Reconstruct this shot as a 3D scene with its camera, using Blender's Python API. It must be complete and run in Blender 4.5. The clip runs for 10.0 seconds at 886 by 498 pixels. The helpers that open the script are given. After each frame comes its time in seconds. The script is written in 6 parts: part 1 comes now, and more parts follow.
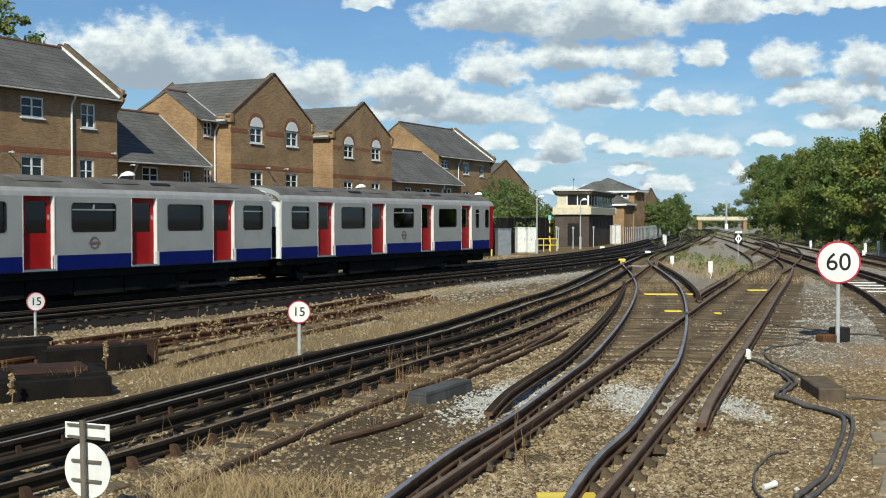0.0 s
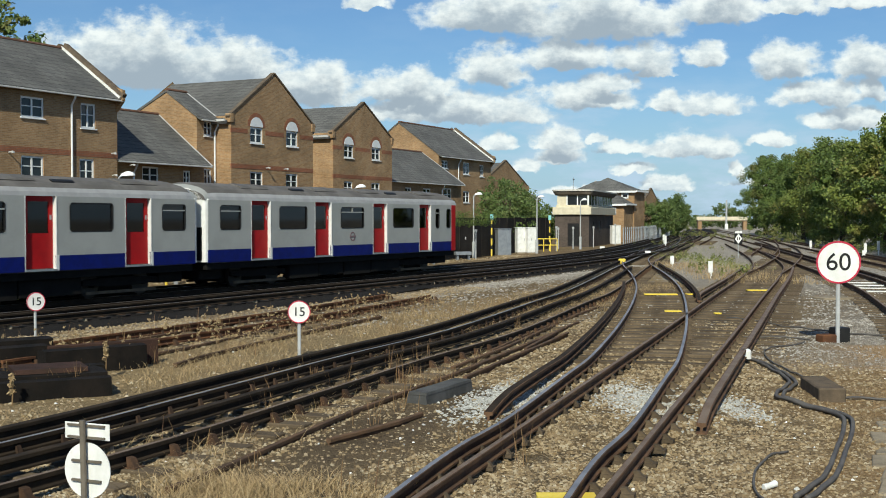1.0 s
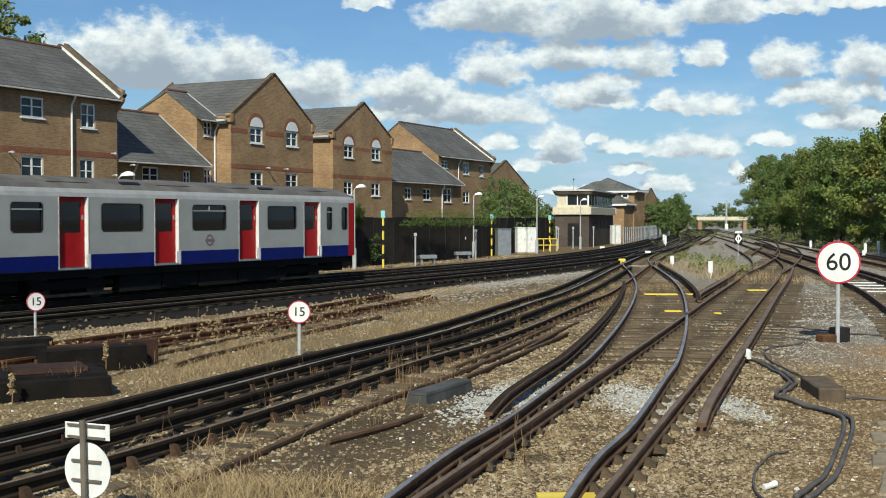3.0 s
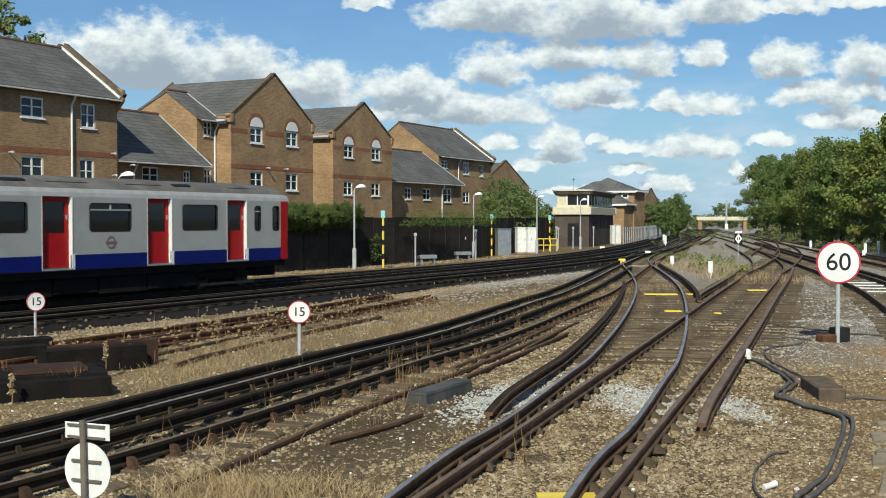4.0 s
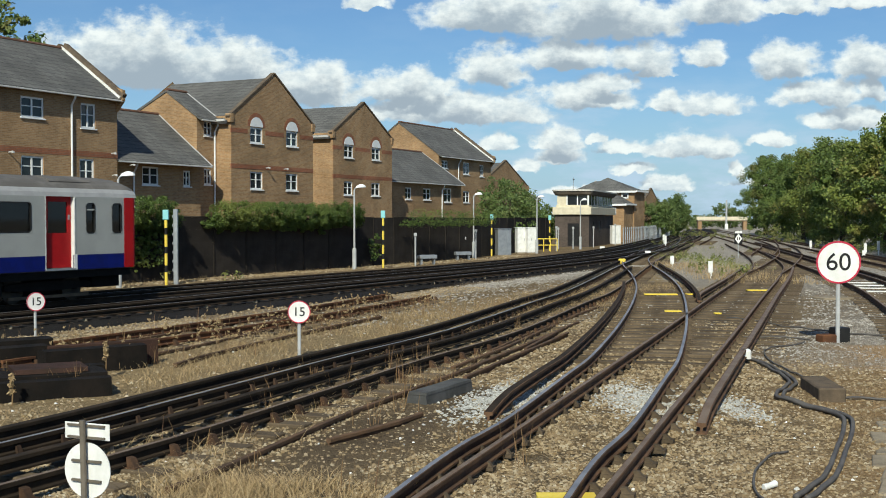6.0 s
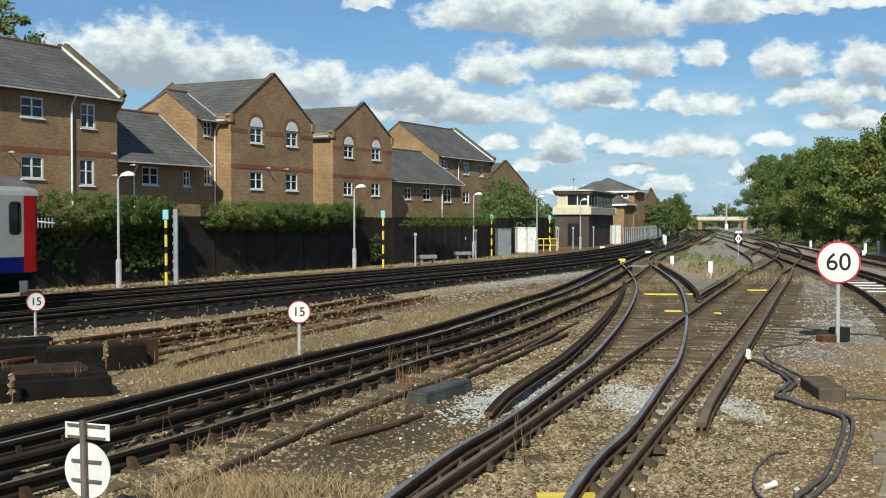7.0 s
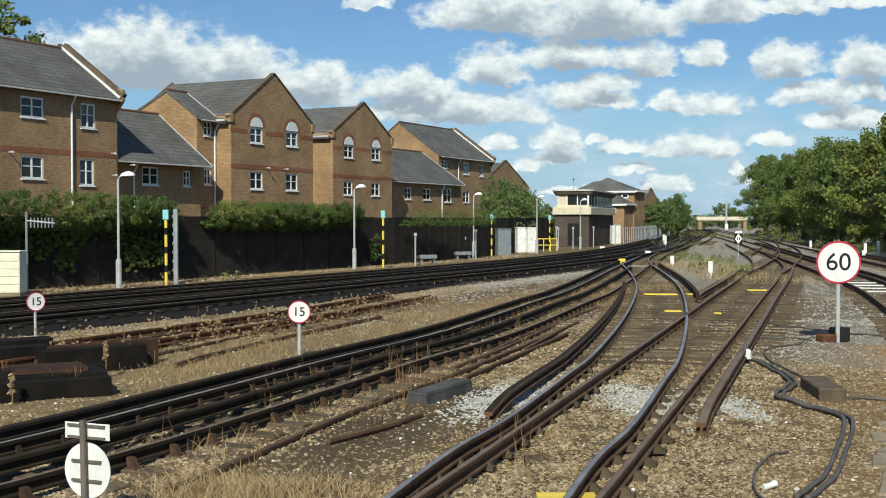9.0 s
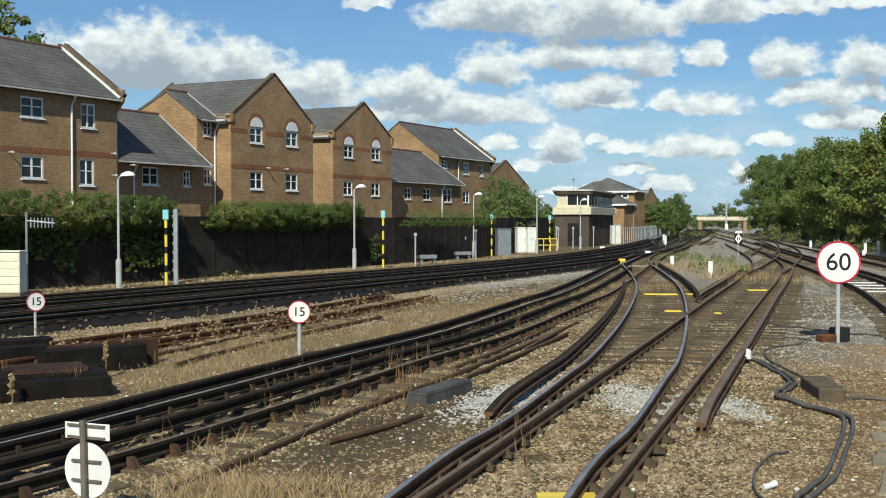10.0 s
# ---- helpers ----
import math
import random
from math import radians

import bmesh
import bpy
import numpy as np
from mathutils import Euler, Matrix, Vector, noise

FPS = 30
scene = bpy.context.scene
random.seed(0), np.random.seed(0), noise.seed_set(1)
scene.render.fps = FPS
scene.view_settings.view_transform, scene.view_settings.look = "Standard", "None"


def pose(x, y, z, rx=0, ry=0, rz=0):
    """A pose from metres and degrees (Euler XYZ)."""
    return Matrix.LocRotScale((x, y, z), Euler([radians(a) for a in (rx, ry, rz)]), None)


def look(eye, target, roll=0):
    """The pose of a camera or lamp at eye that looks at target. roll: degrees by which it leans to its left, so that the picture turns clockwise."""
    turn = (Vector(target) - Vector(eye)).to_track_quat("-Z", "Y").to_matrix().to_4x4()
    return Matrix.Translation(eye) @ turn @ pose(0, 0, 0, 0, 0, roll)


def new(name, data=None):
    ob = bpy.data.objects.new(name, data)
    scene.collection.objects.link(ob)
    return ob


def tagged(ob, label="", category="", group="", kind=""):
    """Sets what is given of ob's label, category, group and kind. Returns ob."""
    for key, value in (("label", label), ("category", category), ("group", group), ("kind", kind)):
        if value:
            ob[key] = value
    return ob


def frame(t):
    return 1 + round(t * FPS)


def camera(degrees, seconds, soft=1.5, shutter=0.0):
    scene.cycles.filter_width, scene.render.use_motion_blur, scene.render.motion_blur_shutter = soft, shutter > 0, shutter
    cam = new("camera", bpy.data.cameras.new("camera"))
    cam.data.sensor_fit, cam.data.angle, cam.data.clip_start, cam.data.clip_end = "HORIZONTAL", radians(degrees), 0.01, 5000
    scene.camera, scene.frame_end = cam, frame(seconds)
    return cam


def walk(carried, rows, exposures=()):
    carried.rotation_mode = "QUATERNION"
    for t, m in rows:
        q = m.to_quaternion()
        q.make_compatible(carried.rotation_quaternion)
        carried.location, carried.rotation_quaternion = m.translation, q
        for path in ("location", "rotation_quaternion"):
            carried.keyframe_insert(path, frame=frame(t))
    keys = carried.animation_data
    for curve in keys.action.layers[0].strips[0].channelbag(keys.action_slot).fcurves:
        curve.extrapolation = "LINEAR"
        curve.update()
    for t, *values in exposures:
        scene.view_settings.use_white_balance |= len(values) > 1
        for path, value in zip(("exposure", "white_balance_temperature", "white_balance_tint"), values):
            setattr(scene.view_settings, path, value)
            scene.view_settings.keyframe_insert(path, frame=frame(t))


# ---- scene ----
cam = camera(41.86, 10.0, soft=1.0, shutter=0.3)
EYE = (0.0, 0.0, 2.4)
AIM = pose(*EYE, 88.52, 0, 0)
walk(cam, [(0.0, AIM), (10.0, AIM)], exposures=[(0.0, 0.0, 6500, 0.5), (10.0, 0.0, 6500, 0.5)])

# ---- light ----
SUN_DIR = Vector((-0.11, -0.775, 0.62)).normalized()   # towards the sun
sun_data = bpy.data.lights.new("sun", "SUN")
sun_data.energy, sun_data.angle, sun_data.color = 5.0, radians(0.53), (1.0, 0.93, 0.82)
sun = new("sun", sun_data)
sun.matrix_world = look((0, 0, 60), Vector((0, 0, 60)) - SUN_DIR)

world = bpy.data.worlds.new("sky")
scene.world = world
world.use_nodes = True


class Nodes:
    """Short-hand for wiring one node tree."""

    def __init__(self, tree):
        self.tree = tree
        tree.nodes.clear()

    def add(self, kind):
        return self.tree.nodes.new(kind)

    def put(self, socket, value):
        if isinstance(value, bpy.types.NodeSocket):
            self.tree.links.new(value, socket)
        elif isinstance(value, (tuple, list)) and len(value) == 3 and socket.type == "RGBA":
            socket.default_value = (*value, 1)
        else:
            socket.default_value = value

    def math(self, op, a, b=0.0, c=0.0, clamp=False):
        n = self.add("ShaderNodeMath")
        n.operation, n.use_clamp = op, clamp
        for i, value in enumerate((a, b, c)):
            self.put(n.inputs[i], value)
        return n.outputs[0]

    def vec(self, op, a, b=(0, 0, 0)):
        n = self.add("ShaderNodeVectorMath")
        n.operation = op
        self.put(n.inputs[0], a)
        self.put(n.inputs[1], b)
        return n.outputs["Value"] if op in ("LENGTH", "DOT_PRODUCT") else n.outputs[0]

    def noise(self, vector, scale, detail=4.0, rough=0.55):
        n = self.add("ShaderNodeTexNoise")
        if vector is not None:
            self.put(n.inputs["Vector"], vector)
        self.put(n.inputs["Scale"], scale)
        self.put(n.inputs["Detail"], detail)
        self.put(n.inputs["Roughness"], rough)
        return n.outputs["Fac"]

    def span(self, value, a, b, lo=0.0, hi=1.0, smooth=True):
        n = self.add("ShaderNodeMapRange")
        n.interpolation_type = "SMOOTHSTEP" if smooth else "LINEAR"
        for i, v in enumerate((value, a, b, lo, hi)):
            self.put(n.inputs[i], v)
        return n.outputs[0]

    def mix(self, fac, a, b, blend="MIX"):
        n = self.add("ShaderNodeMix")
        n.data_type, n.blend_type = "RGBA", blend
        self.put(n.inputs[0], fac)
        self.put(n.inputs[6], a)
        self.put(n.inputs[7], b)
        return n.outputs[2]


# cumulus with flat bases: bearing and height of the base's middle, half width and height, all as tangents in thousandths
HIGH_CLOUDS = [(-258, 119, 98, 44), (-176, 119, 44, 32), (-65, 181, 20, 11), (-119, 101, 44, 28), (-34, 106, 42, 20), (-19, 101, 27, 23), (47, 165, 64, 30),
               (130, 159, 68, 34), (240, 171, 44, 25), (293, 177, 30, 12), (359, 182, 34, 12), (42, 119, 30, 28), (110, 132, 46, 20), (166, 130, 34, 20),
               (183, 123, 16, 8), (140, 111, 28, 18), (127, 97, 39, 20), (228, 133, 18, 17), (298, 123, 34, 25), (364, 125, 34, 25), (327, 100, 38, 20)]
LOW_CLOUDS = [(13, 85, 80, 22), (193, 94, 19, 14), (230, 90, 32, 16), (369, 104, 15, 15), (98, 61, 22, 15), (132, 66, 8, 7), (47, 61, 17, 12), (71, 41, 15, 10),
              (98, 48, 22, 12), (213, 55, 46, 15), (159, 58, 24, 9), (281, 64, 20, 12), (164, 40, 17, 9), (193, 26, 22, 11), (254, 38, 8, 10), (349, 79, 39, 14),
              (-20, 40, 40, 12), (300, 30, 50, 8), (120, 22, 40, 6)]
CLOUDS = [tuple(k / 1000 for k in c) for c in HIGH_CLOUDS + LOW_CLOUDS]

group = bpy.data.node_groups.new("cloud_density", "ShaderNodeTree")
group.interface.new_socket("Plane", in_out="INPUT", socket_type="NodeSocketVector")
group.interface.new_socket("Density", in_out="OUTPUT", socket_type="NodeSocketFloat")
g = Nodes(group)
g_in, g_out = g.add("NodeGroupInput"), g.add("NodeGroupOutput")
plane = g_in.outputs[0]
wobble = g.noise(g.vec("MULTIPLY", plane, (1, 1.6, 1)), 17.0, 5.0, 0.55)
fine = g.noise(g.vec("MULTIPLY", plane, (1, 1.4, 1)), 48.0, 6.0, 0.62)
warp = g.add("ShaderNodeTexNoise")
g.put(warp.inputs["Vector"], plane)
g.put(warp.inputs["Scale"], 75.0)
g.put(warp.inputs["Detail"], 3.0)
bent = g.vec("ADD", plane, g.vec("MULTIPLY", g.vec("SUBTRACT", warp.outputs["Color"], (.5, .5, .5)), (.022, .013, 0)))
field = None
for cx, cz, w, h in CLOUDS:
    rel = g.vec("MULTIPLY", g.vec("SUBTRACT", bent, (cx, cz + h * 0.15, 0)), (0.84 / w, 0.84 / h, 0))
    rel = g.vec("SUBTRACT", g.vec("MULTIPLY", g.vec("ABSOLUTE", rel), (1, 2.2, 0)), g.vec("MULTIPLY", rel, (0, 1.2, 0)))
    d = g.math("SUBTRACT", 1.0, g.vec("LENGTH", rel))
    field = d if field is None else g.math("SMOOTH_MAX", field, d, 0.25)
field = g.math("ADD", field, g.math("MULTIPLY", g.math("SUBTRACT", wobble, 0.5), 1.25))
field = g.math("ADD", field, g.math("MULTIPLY", g.math("SUBTRACT", fine, 0.5), 0.85))
g.put(g_out.inputs[0], field)

n = Nodes(world.node_tree)
direction = n.add("ShaderNodeTexCoord").outputs["Generated"]
xyz = n.add("ShaderNodeSeparateXYZ")
n.put(xyz.inputs[0], direction)
dx, dy, dz = xyz.outputs
ahead = n.math("MAXIMUM", dy, 0.05)
flat = n.add("ShaderNodeCombineXYZ")
n.put(flat.inputs[0], n.math("DIVIDE", dx, ahead))
n.put(flat.inputs[1], n.math("DIVIDE", dz, ahead))
dens = []
for lift in (0.0, 0.011):
    c = n.add("ShaderNodeGroup")
    c.node_tree = group
    n.put(c.inputs[0], n.vec("ADD", flat.outputs[0], (0, lift, 0)))
    dens.append(c.outputs[0])
cover_ahead = n.span(dens[0], -0.02, 0.36)
grey_ahead = n.span(dens[1], 0.06, 0.75)
# the rest of the sky carries the same broken cumulus
up = n.math("ADD", n.math("MAXIMUM", dz, 0.0), 0.12)
dome = n.add("ShaderNodeCombineXYZ")
n.put(dome.inputs[0], n.math("DIVIDE", dx, up))
n.put(dome.inputs[1], n.math("DIVIDE", dy, up))
puffs = n.noise(dome.outputs[0], 1.6, 7.0, 0.55)
cover_rest = n.span(puffs, 0.58, 0.68)
grey_rest = n.span(puffs, 0.62, 0.72)
front = n.math("MULTIPLY", n.span(dy, 0.72, 0.86), n.span(n.math("DIVIDE", dz, ahead), 0.26, 0.2))
cover = n.math("ADD", n.math("MULTIPLY", cover_ahead, front), n.math("MULTIPLY", cover_rest, n.math("SUBTRACT", 1.0, front)))
grey = n.math("ADD", n.math("MULTIPLY", grey_ahead, front), n.math("MULTIPLY", grey_rest, n.math("SUBTRACT", 1.0, front)))
thin = n.noise(n.vec("MULTIPLY", flat.outputs[0], (1, 3.0, 1)), 14.0, 6.0, 0.6)
veil = n.math("MULTIPLY", n.span(thin, 0.40, 0.66), n.span(n.math("DIVIDE", dz, ahead), 0.15, 0.02, 0.05, 0.9))
sky = n.add("ShaderNodeTexSky")
sky.sky_type = "NISHITA"
sky.sun_disc, sky.sun_elevation, sky.sun_rotation = False, math.asin(SUN_DIR.z), math.atan2(SUN_DIR.x, SUN_DIR.y)
sky.air_density, sky.dust_density, sky.ozone_density = 1.0, 0.6, 2.0
blue = n.vec("MULTIPLY", sky.outputs[0], (0.055, 0.070, 0.092))
puffy = n.noise(n.vec("MULTIPLY", flat.outputs[0], (1, 1.5, 1)), 60.0, 5.0, 0.6)
white = n.mix(grey, n.mix(n.span(puffy, 0.3, 0.65), (0.64, 0.70, 0.77), (0.90, 0.92, 0.94)), (0.36, 0.42, 0.51))
haze = n.span(n.math("DIVIDE", dz, ahead), 0.15, 0.0, 0.0, 0.55)
shown = n.mix(veil, n.mix(haze, blue, (0.40, 0.58, 0.80)), (0.50, 0.62, 0.80))
shown = n.mix(n.math("MULTIPLY", cover, n.span(dz, -0.01, 0.01)), shown, white)
bg = n.add("ShaderNodeBackground")
n.put(bg.inputs[0], shown)
bg.inputs[1].default_value = 1.06
n.put(n.add("ShaderNodeOutputWorld").inputs[0], bg.outputs[0])


# ---- materials ----
def material(name, base, second=None, rough=0.8, metal=0.0, scale=3.0, fine=40.0, bump=0.2, grain=0.25, pieces=0.0, coords="Object", spread=(0.35, 0.65)):
    """A base colour drifting to a second one at a large scale, with fine grain, relief and uneven gloss."""
    m = bpy.data.materials.new(name)
    m.use_nodes = True
    k = Nodes(m.node_tree)
    at = k.add("ShaderNodeTexCoord").outputs["Object"] if coords == "Object" else k.add("ShaderNodeNewGeometry").outputs["Position"]
    big, small = k.noise(at, scale, 5.0, 0.6), k.noise(at, fine, 4.0, 0.65)
    colour = k.mix(k.span(big, *spread), base, second or tuple(c * 0.7 for c in base))
    colour = k.mix(1.0, colour, k.mix(small, (1 - grain,) * 3, (1 + grain,) * 3), "MULTIPLY")
    if pieces:
        rnd = k.add("ShaderNodeObjectInfo").outputs["Random"]
        colour = k.mix(1.0, colour, k.mix(rnd, (1 - pieces,) * 3, (1 + pieces,) * 3), "MULTIPLY")
    b = k.add("ShaderNodeBsdfPrincipled")
    k.put(b.inputs["Base Color"], colour)
    k.put(b.inputs["Roughness"], k.span(small, 0.2, 0.8, max(rough - 0.12, 0.03), min(rough + 0.1, 1.0), False))
    b.inputs["Metallic"].default_value = metal
    b.inputs["Specular IOR Level"].default_value = 0.5 if rough < 0.48 else 0.2
    if bump:
        r = k.add("ShaderNodeBump")
        r.inputs["Strength"].default_value, r.inputs["Distance"].default_value = bump, 0.02
        k.put(r.inputs["Height"], small)
        k.put(b.inputs["Normal"], r.outputs[0])
    k.put(k.add("ShaderNodeOutputMaterial").inputs[0], b.outputs[0])
    return m


def islands(name, tones, rough=0.9, bump=0.4, fine=60.0):
    """Joined loose pieces, each with its own tone."""
    m = bpy.data.materials.new(name)
    m.use_nodes = True
    k = Nodes(m.node_tree)
    geo = k.add("ShaderNodeNewGeometry")
    ramp = k.add("ShaderNodeValToRGB")
    while len(ramp.color_ramp.elements) < len(tones):
        ramp.color_ramp.elements.new(0.5)
    for i, tone in enumerate(tones):
        ramp.color_ramp.elements[i].position = i / (len(tones) - 1)
        ramp.color_ramp.elements[i].color = (*tone, 1)
    k.put(ramp.inputs[0], geo.outputs["Random Per Island"])
    small = k.noise(geo.outputs["Position"], fine, 3.0)
    b = k.add("ShaderNodeBsdfPrincipled")
    k.put(b.inputs["Base Color"], k.mix(1.0, ramp.outputs[0], k.mix(small, (.72,) * 3, (1.28,) * 3), "MULTIPLY"))
    b.inputs["Roughness"].default_value = rough
    if bump:
        r = k.add("ShaderNodeBump")
        r.inputs["Strength"].default_value, r.inputs["Distance"].default_value = bump, 0.01
        k.put(r.inputs["Height"], small)
        k.put(b.inputs["Normal"], r.outputs[0])
    k.put(k.add("ShaderNodeOutputMaterial").inputs[0], b.outputs[0])
    return m


def leafy(name, dark, light, warm):
    """Leaves: tone by leaf and by clump, some light through them."""
    m = bpy.data.materials.new(name)
    m.use_nodes = True
    k = Nodes(m.node_tree)
    geo = k.add("ShaderNodeNewGeometry")
    tone = k.mix(geo.outputs["Random Per Island"], dark, light)
    tone = k.mix(k.span(k.noise(geo.outputs["Position"], 0.28, 3.0), 0.50, 0.72), tone, warm)
    b = k.add("ShaderNodeBsdfPrincipled")
    k.put(b.inputs["Base Color"], tone)
    b.inputs["Roughness"].default_value = 0.6
    t = k.add("ShaderNodeBsdfTranslucent")
    k.put(t.inputs[0], k.mix(0.5, tone, (0.12, 0.16, 0.02)))
    s = k.add("ShaderNodeMixShader")
    s.inputs[0].default_value = 0.22
    k.put(s.inputs[1], b.outputs[0])
    k.put(s.inputs[2], t.outputs[0])
    k.put(k.add("ShaderNodeOutputMaterial").inputs[0], s.outputs[0])
    return m


def brickwork(name, a, b2, mortar, wide=0.225, high=0.075):
    """Stretcher courses at true size in the wall's own frame (x along, y through, z up)."""
    m = bpy.data.materials.new(name)
    m.use_nodes = True
    k = Nodes(m.node_tree)
    at = k.add("ShaderNodeTexCoord").outputs["Object"]
    sep = k.add("ShaderNodeSeparateXYZ")
    k.put(sep.inputs[0], at)
    comb = k.add("ShaderNodeCombineXYZ")
    k.put(comb.inputs[0], k.math("ADD", sep.outputs[0], sep.outputs[1]))
    k.put(comb.inputs[1], sep.outputs[2])
    t = k.add("ShaderNodeTexBrick")
    k.put(t.inputs["Vector"], comb.outputs[0])
    k.put(t.inputs["Color1"], a)
    k.put(t.inputs["Color2"], b2)
    k.put(t.inputs["Mortar"], mortar)
    for key, value in (("Scale", 1.0), ("Mortar Size", 0.010), ("Mortar Smooth", 0.2), ("Bias", 0.0), ("Brick Width", wide), ("Row Height", high)):
        t.inputs[key].default_value = value
    big = k.noise(at, 0.6, 4.0)
    colour = k.mix(1.0, t.outputs[0], k.mix(k.span(big, 0.3, 0.7), (.82,) * 3, (1.15,) * 3), "MULTIPLY")
    colour = k.mix(1.0, colour, k.mix(k.noise(at, 9.0, 5.0), (.75,) * 3, (1.25,) * 3), "MULTIPLY")
    b = k.add("ShaderNodeBsdfPrincipled")
    k.put(b.inputs["Base Color"], colour)
    b.inputs["Roughness"].default_value = 0.9
    b.inputs["Specular IOR Level"].default_value = 0.2
    r = k.add("ShaderNodeBump")
    r.inputs["Strength"].default_value, r.inputs["Distance"].default_value, r.invert = 0.5, 0.01, True
    k.put(r.inputs["Height"], t.outputs["Fac"])
    k.put(b.inputs["Normal"], r.outputs[0])
    k.put(k.add("ShaderNodeOutputMaterial").inputs[0], b.outputs[0])
    return m


def glass_dark(name, tint, rough=0.05):
    m = bpy.data.materials.new(name)
    m.use_nodes = True
    k = Nodes(m.node_tree)
    b = k.add("ShaderNodeBsdfPrincipled")
    at = k.add("ShaderNodeTexCoord").outputs["Object"]
    k.put(b.inputs["Base Color"], k.mix(k.noise(at, 1.5), tint, tuple(c * 2.2 for c in tint)))
    b.inputs["Roughness"].default_value = rough
    b.inputs["IOR"].default_value = 1.5
    k.put(k.add("ShaderNodeOutputMaterial").inputs[0], b.outputs[0])
    return m


def glass_clear(name, tint=(0.55, 0.6, 0.6)):
    m = bpy.data.materials.new(name)
    m.use_nodes = True
    k = Nodes(m.node_tree)
    t = k.add("ShaderNodeBsdfTransparent")
    k.put(t.inputs[0], tint)
    gl = k.add("ShaderNodeBsdfGlossy")
    gl.inputs["Roughness"].default_value = 0.04
    f = k.add("ShaderNodeFresnel")
    s = k.add("ShaderNodeMixShader")
    k.put(s.inputs[0], f.outputs[0])
    k.put(s.inputs[1], t.outputs[0])
    k.put(s.inputs[2], gl.outputs[0])
    k.put(k.add("ShaderNodeOutputMaterial").inputs[0], s.outputs[0])
    return m


